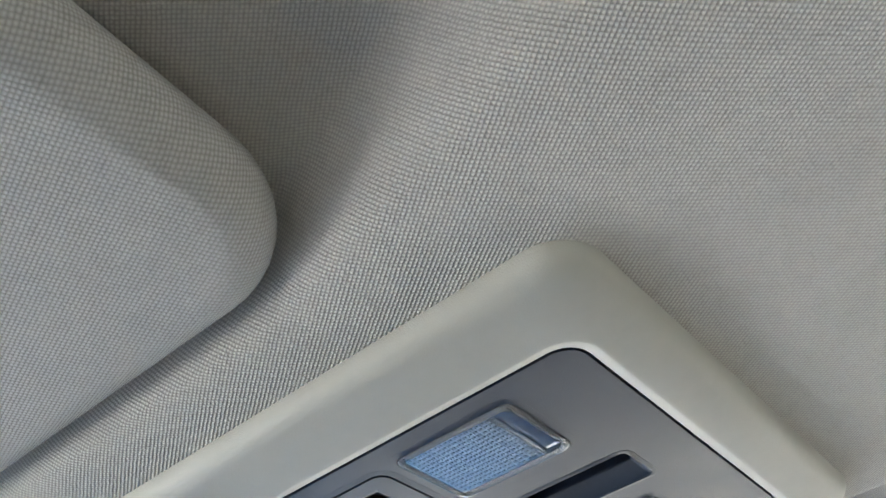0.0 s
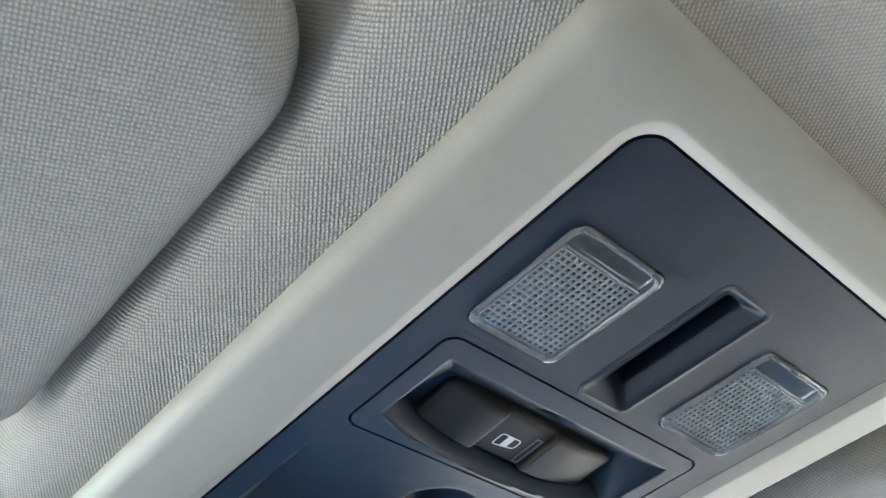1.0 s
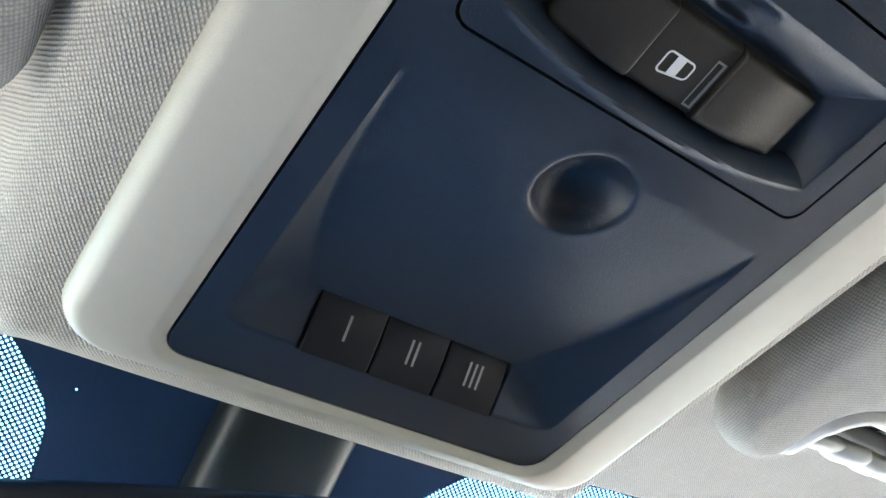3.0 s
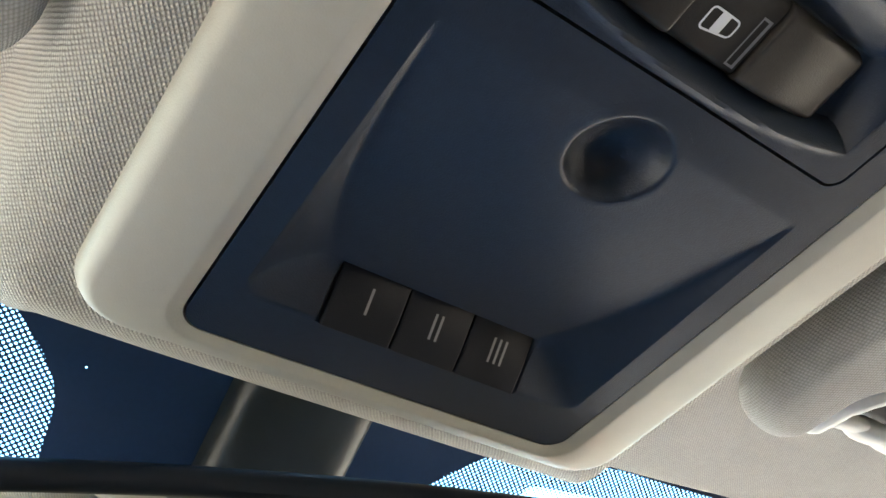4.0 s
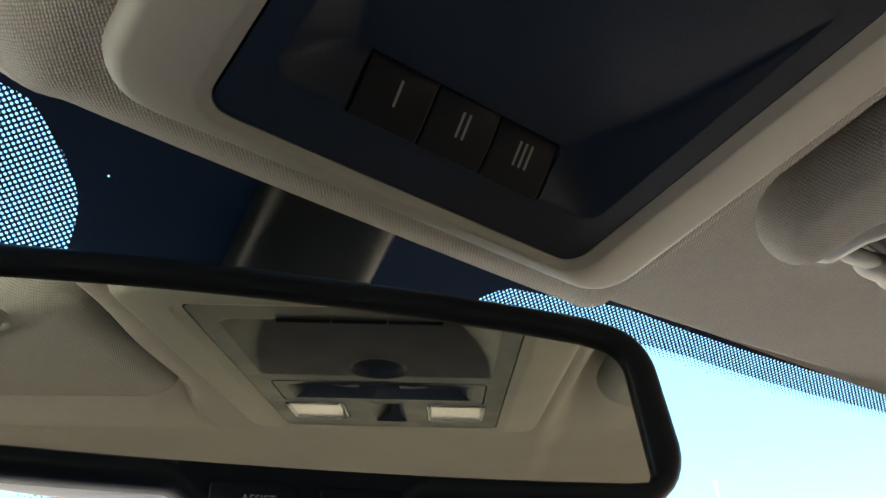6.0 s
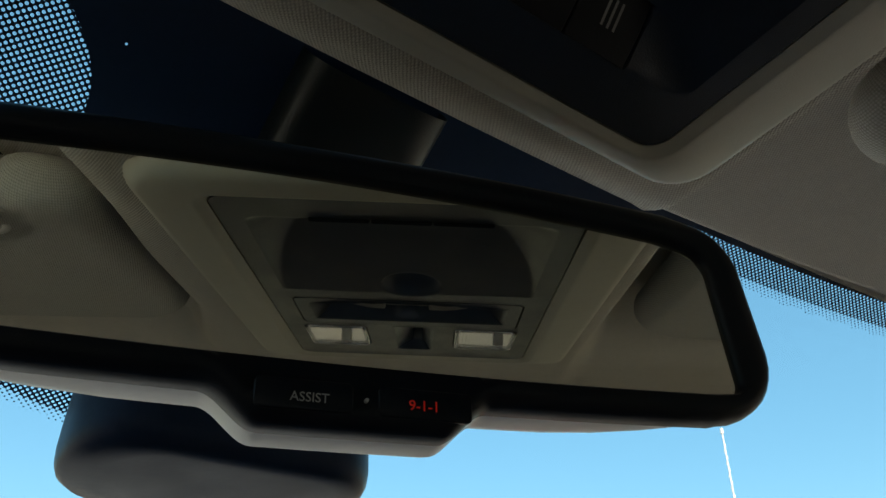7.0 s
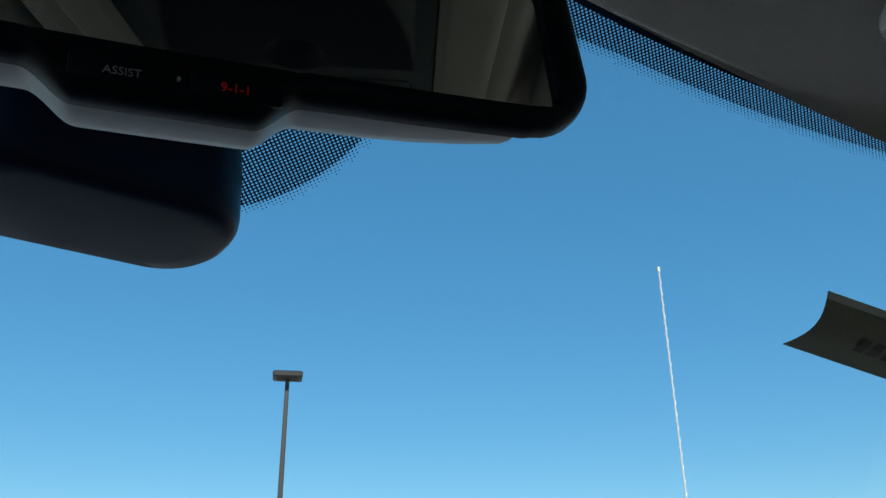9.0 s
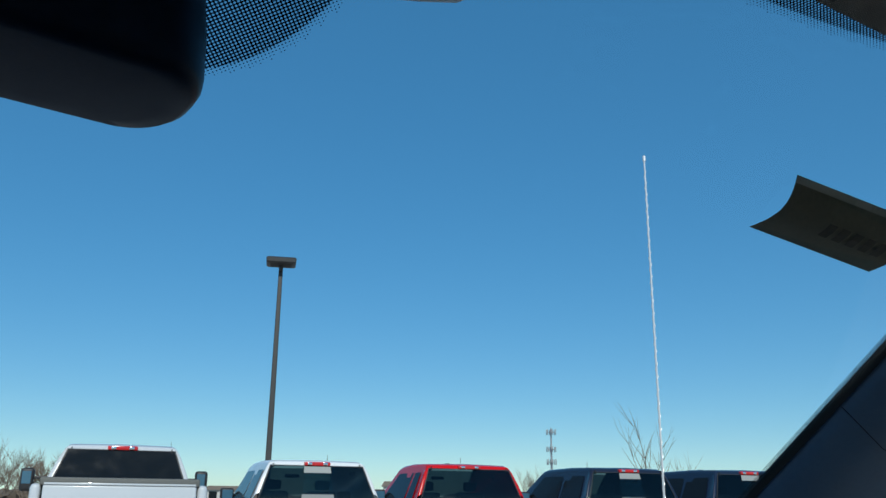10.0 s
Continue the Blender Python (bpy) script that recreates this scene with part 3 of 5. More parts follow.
rings = inner + [
    ring_rect(FACE_HX + 0.0012, FACE_Y0 - 0.0012, FACE_Y1 + 0.0012, 0.0097, 0.0002),
    ring_rect(FACE_HX + 0.0056, FACE_Y0 - 0.0050, FACE_Y1 + 0.0036, 0.0120, -0.0017),
    ring_rect(FACE_HX + 0.0064, FACE_Y0 - 0.0058, FACE_Y1 + 0.0044, 0.0126, -0.0018),
    ring_rect(FACE_HX + 0.0078, FACE_Y0 - 0.0072, FACE_Y1 + 0.0054, 0.0132, -0.0016),
    ring_rect(BEZ_HX - 0.0078, BEZ_Y0 + 0.0062, BEZ_Y1 - 0.0056, 0.0136, 0.0010, rf=0.0150),
    ring_rect(BEZ_HX - 0.0052, BEZ_Y0 + 0.0042, BEZ_Y1 - 0.0036, 0.0143, 0.0020, rf=0.0172),
    ring_rect(BEZ_HX - 0.0026, BEZ_Y0 + 0.0022, BEZ_Y1 - 0.0018, 0.0152, 0.0042, rf=0.0188),
    ring_rect(BEZ_HX - 0.0010, BEZ_Y0 + 0.0009, BEZ_Y1 - 0.0007, 0.0160, 0.0070, rf=0.0200),
    ring_rect(BEZ_HX, BEZ_Y0, BEZ_Y1, 0.0165, 0.0110, rf=0.0206),
    ring_rect(BEZ_HX, BEZ_Y0, BEZ_Y1, 0.0165, 0.0170, rf=0.0206),
]
part("bezel", loft(rings), M_BEZEL, console, "grey-beige moulded plastic surround", smooth=35)


def console_lamp(sx):
    """A reading lamp: seat, ribbed lens with a clear window at its rear."""
    x0, x1 = (LENS_X0, LENS_X1) if sx > 0 else (-LENS_X1, -LENS_X0)
    cx, cy, hx, hy = (x0 + x1) / 2, (LENS_Y0 + LENS_Y1) / 2, (x1 - x0) / 2, (LENS_Y1 - LENS_Y0) / 2
    ring = lambda d, z, r: [(x, y, z) for x, y in rrect(cx, cy, hx - d, hy - d, r, 4)]
    lens_frame = part("lens_frame", loft([ring(0.0, 0.003, 0.004), ring(0.0, -0.0006, 0.004), ring(0.0006, -0.0012, 0.004), ring(0.0015, -0.0012, 0.0034), ring(0.0023, -0.0002, 0.003), ring(0.0026, 0.004, 0.003)]), M_LENS, console, "clear plastic lens rim")
    part("reflector", loft([ring(0.0018, 0.0085, 0.003), ring(0.0018, 0.0086, 0.003)], cap0=True), M_REFLECTOR, lens_frame, "silvered reflector behind the lens")
    # prism field: sunk pyramids between thin ridges
    rx0, rx1, ry0, ry1 = x0 + 0.0030, x1 - 0.0030, -0.1035, LENS_Y1 - 0.0030
    nx, ny = 14, 16
    bm = bmesh.new()
    bar = lambda a0, a1, b0, b1, z: loft([[(a0, b0, 0.0010), (a1, b0, 0.0010), (a1, b1, 0.0010), (a0, b1, 0.0010)], [(a0 + 0.00012, b0 + 0.00012, z), (a1 - 0.00012, b0 + 0.00012, z), (a1 - 0.00012, b1 - 0.00012, z), (a0 + 0.00012, b1 - 0.00012, z)]], True, False, True, bm)
    gx = [rx0 + (rx1 - rx0) * i / nx for i in range(nx + 1)]
    gy = [ry0 + (ry1 - ry0) * j / ny for j in range(ny + 1)]
    for c in gx:
        bar(c - 0.00030, c + 0.00030, ry0, ry1, -0.0001)
    for c in gy:
        bar(rx0, rx1, c - 0.00030, c + 0.00030, -0.0002)
    part("ribbed_lens", bm, M_RIB, lens_frame, "prism-ribbed clear plastic", smooth=0)
    rng_ = random.Random(31 + sx)
    bm = bmesh.new()
    for xa, xb in zip(gx, gx[1:]):
        for ya, yb in zip(gy, gy[1:]):
            q = [bm.verts.new((x, y, 0.0004)) for x, y in ((xa, ya), (xb, ya), (xb, yb), (xa, yb))]
            c = bm.verts.new(((xa + xb) / 2 + rng_.uniform(-0.0002, 0.0002), (ya + yb) / 2 + rng_.uniform(-0.0002, 0.0002), 0.0015 + rng_.uniform(-0.0002, 0.0002)))
            for k in range(4):
                bm.faces.new((q[k], q[(k + 1) % 4], c))
    part("prism_field", bm, M_CELL, lens_frame, "sunk clear prisms between the ribs", smooth=0)
    part("divider", box(rx0, rx1, -0.1050, -0.1035, -0.0010, 0.003, 0.0003, 1), M_LENS, lens_frame)
    part("clear_window", box(rx0, rx1, LENS_Y0 + 0.0024, -0.1050, 0.0012, 0.0018), M_WINDOW, lens_frame, "smooth clear window of the lamp")
    cover = part("lens_cover", loft([ring(0.0024, -0.0004, 0.003), ring(0.0024, -0.0003, 0.003)], cap0=True), M_SMOOTH, lens_frame, "smooth clear outer skin of the lens")
    cover.visible_shadow = False


M_RIB = material("ribbed clear plastic", (0.88, 0.885, 0.89), 0.12, metal=0.5, noise_scale=300, var=0.15)
M_CELL = material("clear plastic cells", (0.57, 0.575, 0.585), 0.12, metal=0.8, noise_scale=200, var=0.3)
M_WINDOW = material("smooth clear plastic", (0.45, 0.465, 0.485), 0.06, metal=0.7, noise_scale=60, var=0.2)
console_lamp(-1)
console_lamp(1)


# switch panel with its scooped seat
def panel_depth(x, y):
    # scoop: straight rear edge, front edge bowed towards the windscreen
    yf = -0.0026 - 0.0078 * (abs(x) / 0.058) ** 2
    yr = -0.0470
    # a soft ridge runs along the front edge
    k = (yf + 0.0022 - y) / 0.0064
    ridge = -0.0015 * math.sin(math.pi * k) ** 2 * ramp(0.058, 0.046, abs(x)) if 0 < k < 1 else 0.0
    if abs(x) > 0.0580 or y < yr or y > yf:
        return ridge
    rear = ramp(0, 0.0132, y - yr)
    front = ramp(0, 0.0052, yf - y)
    front = 0.55 * front + 0.45 * (1 - math.sqrt(max(0.0, 1 - front * front)))
    v = (y - yr) / (yf - yr)
    ends_ = ramp(0, 0.0160 * (1 - v) + 0.0050 * v, 0.0580 - abs(x))
    z = 0.0098 * min(sstep(0, 1, rear) * 0.35 + rear * 0.65, front, sstep(0, 1, ends_) * 0.3 + ends_ * 0.7)
    # thumb relief half way along the rear slope
    g = math.exp(-(((x + 0.0005) / 0.0070) ** 4 + ((y + 0.0412) / 0.0036) ** 4))
    return z + ridge + 0.0042 * g * (1 if z > 0 else 0)


def panel_half(y):
    r = 0.005
    d = max(0.0, -0.0562 + r - y, y - (0.0 - r))
    return 0.0656 - r + math.sqrt(max(0.0, r * r - d * d))


pxs = [*np.linspace(-0.0656, 0.0656, 240)]
pys = sorted({*[-0.0562 + 0.005 * (1 - math.cos(radians(a))) for a in range(0, 90, 15)], *[-0.005 * (1 - math.cos(radians(a))) for a in range(0, 90, 15)], *np.linspace(-0.0512, -0.005, 210)})
bm = field(pxs, pys, lambda x, y: (x * panel_half(y) / 0.0656 * 0.9947, -0.0281 + (y + 0.0281) * 0.988, panel_depth(x, y) - 0.0002))
ext = bmesh.ops.extrude_edge_only(bm, edges=[e for e in bm.edges if e.is_boundary])
for v in ext["geom"]:
    if isinstance(v, bmesh.types.BMVert):
        v.co.z += 0.005
panel = part("switch_panel", bm, M_FACE, console, "charcoal switch panel with a scooped seat", smooth=35)


R_X, R_HX = 0.0006, 0.0437


def rocker_span(x):
    """Rear and front end of the rocker at x: straight rear, bowed front, rounded corners."""
    u = abs(x - R_X) / R_HX
    y0, y1 = -0.0330, -0.0086 - 0.0014 * u * u
    r = 0.0042
    d = max(0.0, abs(x - R_X) - (R_HX - r))
    c = r - math.sqrt(max(0.0, r * r - d * d))
    return y0 + c * 0.8, y1 - c * 0.8


def rocker_z(x, y):
    """The rocker's skin: two swelling finger pads beside a sunken flat middle."""
    u = abs(x - R_X) / R_HX
    y0, y1 = rocker_span(x)
    v = (y - y0) / (y1 - y0)
    base = 0.0050
    if not -0.0140 < x < 0.0107:
        base = 0.0026 + 0.0032 * sstep(0.40, 1.0, u) ** 1.3
    lean = -(y + 0.0200) / 0.0220 * 0.0016
    edge = max(ramp(0.11, 0.0, v), ramp(0.89, 1.0, v), ramp(0.93, 1.0, u))
    # rounded inner ends of the pads
    near = ramp(0.0012, 0.0, min(abs(x + 0.0147), abs(x - 0.0112))) if not -0.0140 < x < 0.0107 else 0.0
    return base + lean + 0.0034 * (1 - math.sqrt(max(0.0, 1 - edge * edge))) + 0.0012 * (1 - math.sqrt(max(0.0, 1 - near * near)))


def rocker(x0, x1):
    n = max(6, round((x1 - x0) / 0.0009))
    ws = list(np.linspace(0, 1, 38))
    at = lambda x, w: (x, rocker_span(x)[0] + (rocker_span(x)[1] - rocker_span(x)[0]) * w)
    cols = sorted({*np.linspace(x0, x1, n + 1), *(x0 + 0.0002 * k for k in range(1, 6)), *(x1 - 0.0002 * k for k in range(1, 6))})
    bm = field(cols, ws, lambda x, w: (*at(x, w), rocker_z(*at(x, w))))
    e = bmesh.ops.extrude_edge_only(bm, edges=[e for e in bm.edges if e.is_boundary])
    for v in e["geom"]:
        if isinstance(v, bmesh.types.BMVert):
            v.co.z += 0.009
    return bm


part("rocker_switch", rocker(-0.0430, -0.0147), M_SWITCH, panel, "black satin rocker pad", smooth=50)
part("switch_middle", rocker(-0.0138, 0.0105), M_SWITCH, panel, "flat black middle of the switch with a window mark", smooth=50)
part("rocker_switch", rocker(0.0112, 0.0442), M_SWITCH, panel, "black satin rocker pad", smooth=50)


def bars_on_rocker(rects):
    bm = bmesh.new()
    for x0, x1, y0, y1 in rects:
        bm.faces.new([bm.verts.new((x, y, rocker_z(x, y) - 0.0003)) for x, y in ((x0, y0), (x1, y0), (x1, y1), (x0, y1))])
    return bm


ix, iy = -0.0032, -0.0190
bm = bars_on_rocker([(ix - 0.0016, ix + 0.0016, iy - 0.0030, iy + 0.0028)])
mark = [[(x, y - 0.0009 * (x - ix) / 0.005 * (1 if y > iy else 0), 0) for x, y in rrect(ix, iy, 0.0052 - d, 0.0032 - d, 0.0016 - d, 5)] for d in (0.0, 0.0006)]
loft([[(x, y, rocker_z(x, y) - 0.0003) for x, y, z in ring] for ring in mark], bm=bm)
part("window_mark", bm, M_WHITE, panel, "white sliding window mark", smooth=0)
part("lit_bar", bars_on_rocker([(0.0060, 0.0065, -0.0258, -0.0120), (0.0084, 0.0094, -0.0258, -0.0120), (0.0060, 0.0094, -0.0120, -0.0113), (0.0060, 0.0094, -0.0265, -0.0258)]), M_MARK, panel, "pale indicator bar frame", smooth=0)

# seat rims that close the seams round the panel and the lamps
def seat(cx, cy, hx, hy, r):
    ring = lambda d, z: [(x, y, z) for x, y in rrect(cx, cy, hx + d, hy + d, r + d, 6)]
    return loft([ring(0.0036, 0.0006), ring(0.0035, -0.00003), ring(0.0014, -0.0001), ring(0.0007, -0.0001), ring(0.0005, 0.0045)])


part("seat_rim", seat(0, -0.0281, 0.0656, 0.0281, 0.005), M_FACE, face, smooth=50)
for sx in (-1, 1):
    part("seat_rim", seat(sx * (LENS_X0 + LENS_X1) / 2, (LENS_Y0 + LENS_Y1) / 2, (LENS_X1 - LENS_X0) / 2, (LENS_Y1 - LENS_Y0) / 2, 0.004), M_FACE, face, smooth=50)

# three push buttons on the tray's front wall
BTN = [(-0.0396, -0.0137), (-0.0129, 0.0129), (0.0137, 0.0396)]
for n, (x0, x1) in enumerate(BTN):
    bm = bmesh.new()
    rows_ = []
    for y, z in ((0.1262, -0.0004), (0.1252, -0.0014), (0.1180, 0.0040), (0.1085, 0.0128), (0.1070, 0.0150)):
        rows_.append([(x0, y, z + 0.0005), (x0 + 0.0006, y, z), (x1 - 0.0006, y, z), (x1, y, z + 0.0005)])
    loft(rows_, close=False, bm=bm)
    e = bmesh.ops.extrude_edge_only(bm, edges=[e for e in bm.edges if e.is_boundary])
    for v in e["geom"]:
        if isinstance(v, bmesh.types.BMVert):
            v.co += Vector((0, 0.001, 0.004))
    button = part("push_button", bm, M_BUTTON, console, "dark plastic push button with bar marks", smooth=30)
    cx = (x0 + x1) / 2
    for k in range(n + 1):
        bx = cx + (k - n / 2) * 0.0026
        bm = bmesh.new()
        pts = []
        for y in (0.1186, 0.1118):
            z = 0.0040 + (0.1180 - y) / (0.1180 - 0.1085) * 0.0088
            if y > 0.118:
                z = 0.0040 - (y - 0.1180) / 0.0072 * 0.0054
            pts += [(bx - 0.0005, y, z - 0.0006), (bx + 0.0005, y, z - 0.0006)]
        q = [bm.verts.new(p) for p in (pts[0], pts[1], pts[3], pts[2])]
        bm.faces.new(q)
        part("bar_mark", bm, M_MARK, button, "grey printed bar", smooth=0)


# ---- sun visors ----
def bend(cx, cy, r, a0, a1, n=10):
    return [(cx + r * math.cos(radians(a0 + (a1 - a0) * k / n)), cy + r * math.sin(radians(a0 + (a1 - a0) * k / n))) for k in range(n + 1)]


NOTCH = (0.1945, 0.318, 0.062)  # inner end, outer end and bottom of the notch in the front edge


def notch_path(y_f, grow=0.0):
    """The notch's edge from its inner to its outer end."""
    a, b, y = NOTCH[0] + grow, NOTCH[1] - grow, NOTCH[2] + grow
    r, q = 0.016, 0.018
    return (bend(a - r, y_f - r, r, 90, 0) + bend(a + q, y + q, q, 180, 270)[:] + bend(b - q, y + q, q, 270, 360) + bend(b + r, y_f - r, r, 180, 90))


def visor_body(sx):
    """A padded cloth board with rounded edges and a notch for its clip."""
    x_in, x_out, y_r, y_f = 0.146, 0.56, -0.117, 0.108
    if sx > 0:
        x_in, y_r, y_f = 0.1468, -0.118, 0.1135
    r, rf = 0.044, 0.031
    rough_ = bend(x_in + r, y_r + r, r, 270, 180) + bend(x_in + rf, y_f - rf, rf, 180, 90) + notch_path(y_f) + bend(x_out - rf, y_f - rf, rf, 90, 0) + bend(x_out - r, y_r - 0.025 + r, r, 0, -90)
    fine = []
    for (xa, ya), (xb, yb) in zip(rough_, rough_[1:] + rough_[:1]):
        steps = max(1, round(math.hypot(xb - xa, yb - ya) / 0.003))
        fine += [(xa + (xb - xa) * k / steps, ya + (yb - ya) * k / steps) for k in range(steps)]
    m_ = len(fine)
    inward = []
    for k in range(m_):
        dx = sum(fine[(k + d) % m_][0] - fine[(k - d) % m_][0] for d in (1, 2, 3))
        dy = sum(fine[(k + d) % m_][1] - fine[(k - d) % m_][1] for d in (1, 2, 3))
        q = math.hypot(dx, dy)
        inward.append((dy / q, -dx / q))
    zc, half = 0.0245, 0.0145
    bm = bmesh.new()
    lay = bm.loops.layers.uv.new("cloth")
    prof = ((0.014, 1.0), (0.0105, 0.96), (0.007, 0.84), (0.004, 0.68), (0.0018, 0.48), (0.0005, 0.25), (0.0, 0.0), (0.0005, -0.25), (0.0018, -0.48), (0.004, -0.68), (0.007, -0.84), (0.0105, -0.96), (0.014, -1.0))
    rings, flat = [], {}
    for inset, z in prof:
        rings.append([bm.verts.new((sx * (x + nx * inset), y + ny * inset, zc + half * z)) for (x, y), (nx, ny) in zip(fine, inward)])
    # cloth coordinates: laid flat on the lower side and drawn on round the edge
    last = len(rings) - 1
    for k in range(m_):
        base = Vector((rings[last][k].co.x, rings[last][k].co.y))
        way = Vector((-sx * inward[k][0], -inward[k][1]))
        run = 0.0
        flat[rings[last][k]] = base
        for n_ in range(last - 1, -1, -1):
            run += (rings[n_][k].co - rings[n_ + 1][k].co).length
            flat[rings[n_][k]] = base + way * run
    for a, b in zip(rings, rings[1:]):
        for k in range(m_):
            bm.faces.new((a[k], a[(k + 1) % m_], b[(k + 1) % m_], b[k]))
    bm.faces.new(rings[0])
    bm.faces.new(rings[-1])
    bmesh.ops.triangulate(bm, faces=[f for f in bm.faces if len(f.verts) > 4])
    for f in bm.faces:
        for lp in f.loops:
            lp[lay].uv = flat[lp.vert] * K
    return bm


def sweep(path, section):
    """A strip along a path in x, y: the section gives steps to the path's side and heights."""
    rings = []
    for k, (x, y) in enumerate(path):
        (xa, ya), (xb, yb) = path[max(0, k - 1)], path[min(len(path) - 1, k + 1)]
        q = math.hypot(xb - xa, yb - ya)
        nx, ny = -(yb - ya) / q, (xb - xa) / q
        g = 0.15 + 0.85 * sstep(0, 9, min(k, len(path) - 1 - k))
        rings.append([(x + nx * d * g, y + ny * d * g, 0.022 + (z - 0.022) * g) for d, z in section])
    return loft(rings, True, True, True)


def squashed(bm, at, size, turn):
    """A soft lump: a ball drawn towards a box."""
    q = bmesh.ops.create_uvsphere(bm, u_segments=20, v_segments=14, radius=1.0)["verts"]
    for v in q:
        v.co = Vector([math.copysign(abs(c) ** 0.75, c) for c in v.co])
    bmesh.ops.transform(bm, matrix=Matrix.Translation(at) @ pose(0, 0, 0, *turn) @ Matrix.Diagonal((*size, 1)), verts=q)


for sx in (-1, 1):
    th = thing("sun_visor", "grey-beige cloth sun visor folded up beside the console" if sx < 0 else "grey-beige cloth sun visor with a clip notch in its front edge", "sun visor", (sx * 0.3, 0, 0.05), group="sun visors")
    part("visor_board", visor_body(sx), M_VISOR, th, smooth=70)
    yf = 0.1135 if sx > 0 else 0.108
    bm = sweep(notch_path(yf)[4:-4], ((-0.0075, 0.0125), (-0.0040, 0.0098), (0.0, 0.0100), (0.0035, 0.0130), (0.0050, 0.0200), (0.0045, 0.0330), (-0.004, 0.0360)))
    for v in bm.verts:
        v.co.x *= sx
    part("notch_trim", bm, M_CLIP, th, "pale grey plastic edging round the notch", smooth=60)
    # a dark plate stands in for the shade inside the notch
    bm = box(0.196, 0.317, 0.070, 0.096, 0.040, 0.043, 0.001, 1)
    for v in bm.verts:
        v.co.x *= sx
    part("notch_shade", bm, M_DARK, th, "dark plate standing in for shade in the notch")
    part("rod", tube([(sx * x, y, z) for x, y, z in ((0.197, 0.084, 0.030), (0.235, 0.085, 0.031), (0.275, 0.085, 0.031), (0.316, 0.084, 0.030))], 0.0048, 12), M_DARK, th, "dark pivot rod")
    # the clip that holds the rod, on the headliner
    hk = thing("visor_clip", "pale grey plastic visor clip on the headliner", "visor clip", (sx * 0.268, 0.100, 0.05), group="visor clips")
    bm = bmesh.new()
    squashed(bm, (sx * 0.2290, 0.0985, 0.0315), (0.0150, 0.0048, 0.0040), (12, 0, sx * -8))
    squashed(bm, (sx * 0.2480, 0.0985, 0.0320), (0.0140, 0.0072, 0.0060), (18, sx * 10, sx * -14))
    squashed(bm, (sx * 0.2690, 0.0995, 0.0340), (0.0130, 0.0080, 0.0070), (18, sx * 14, sx * -10))
    squashed(bm, (sx * 0.2880, 0.0990, 0.0360), (0.0120, 0.0085, 0.0080), (18, 0, 0))
    part("hook", bm, M_CLIP, hk, "folded pale plastic hook", smooth=70)
    part("base_plate", tube([(sx * 0.268, 0.096, 0.036), (sx * 0.268, 0.100, 0.054)], 0.013, 24), M_CLIP, hk)


# ---- rear-view mirror ----
MO = Vector((-0.0032, 0.2128, -0.0913))
MU, MV, MN = Vector((0.95034, -0.31123, 0.0)), Vector((-0.05059, -0.15446, 0.98670)), Vector((-0.30709, -0.93770, -0.16254))


def mp(u, v, w=0.0):
    """A point of the mirror: along, up and out of its glass."""
    return MO + MU * u + MV * v + MN * w


mirror = thing("rear_view_mirror", "frameless black rear-view mirror with lit call buttons", "mirror", tuple(mp(0, 0.04, -0.03)))
UC = -0.0025


def mirror_outline(grow, tab, n=8, soft=0.0):
    """Outline of glass (tab False) or rim (tab True), grown outwards."""
    pts = []
    hb, ht = 0.1372 + grow * 1.28, 0.1340 + grow * 1.36

    def arc(cu, cv, r, a0, a1, k=n):
        return [(cu + r * math.cos(radians(a0 + (a1 - a0) * i / k)), cv + r * math.sin(radians(a0 + (a1 - a0) * i / k))) for i in range(k + 1)]
    r = 0.004 + grow * 1.7 + soft
    vb, vt = 0.0137 + grow * 0.2, 0.0700
    right = arc(hb - r - 0.0005, vb - grow + r + 0.001, r, -88, 5) + arc(ht - 0.014 - grow, vt + grow - 0.012 - grow * 0.9, 0.012 + grow * 0.9, 12, 78)
    top = [(u, vt + grow + 0.0055 * (1 - (u / ht) ** 2)) for u in np.linspace(ht - 0.022 - grow, -(ht - 0.022 - grow), 17)]
    left = [(-u, v) for u, v in reversed(right)]
    low = lambda u: 0.0113 + 0.0028 * (u / 0.13) ** 2 - grow * 0.80
    # the lower edge dips in a soft step to make room for the buttons
    steps = [-0.125, -0.110, -0.090, -0.070, -0.050, -0.046, *np.linspace(-0.0445, -0.0275, 12), -0.010, 0.010, *np.linspace(0.0265, 0.0425, 12), 0.0445, 0.048, 0.070, 0.090, 0.110, 0.125]
    dip = 0.0105 if tab else 0.0
    bottom = [(u, low(u) - dip * min(sstep(-0.0450, -0.0275, u), sstep(0.0430, 0.0265, u))) for u in steps]
    pts = bottom + right + top + left
    return [(u + UC, v) for u, v in pts]


glass_o = mirror_outline(0.0, False)
bm = bmesh.new()
bm.faces.new([bm.verts.new(mp(u, v, 0.0)) for u, v in glass_o])
bmesh.ops.triangulate(bm, faces=bm.faces)
part("mirror_glass", bm, M_MIRROR, mirror, "dark tinted mirror glass", smooth=0)
rings = [[mp(u, v, w) for u, v in mirror_outline(g, tb)] for g, tb, w in (
    (0.0, False, -0.001), (0.0, False, 0.0016), (0.0012, True, 0.0036), (0.0050, True, 0.0042), (0.0086, True, 0.0034), (0.0112, True, 0.0008), (0.0122, True, -0.0030), (0.0122, True, -0.0060))]
part("rim", loft(rings), M_RIM, mirror, "soft black plastic rim", smooth=50)
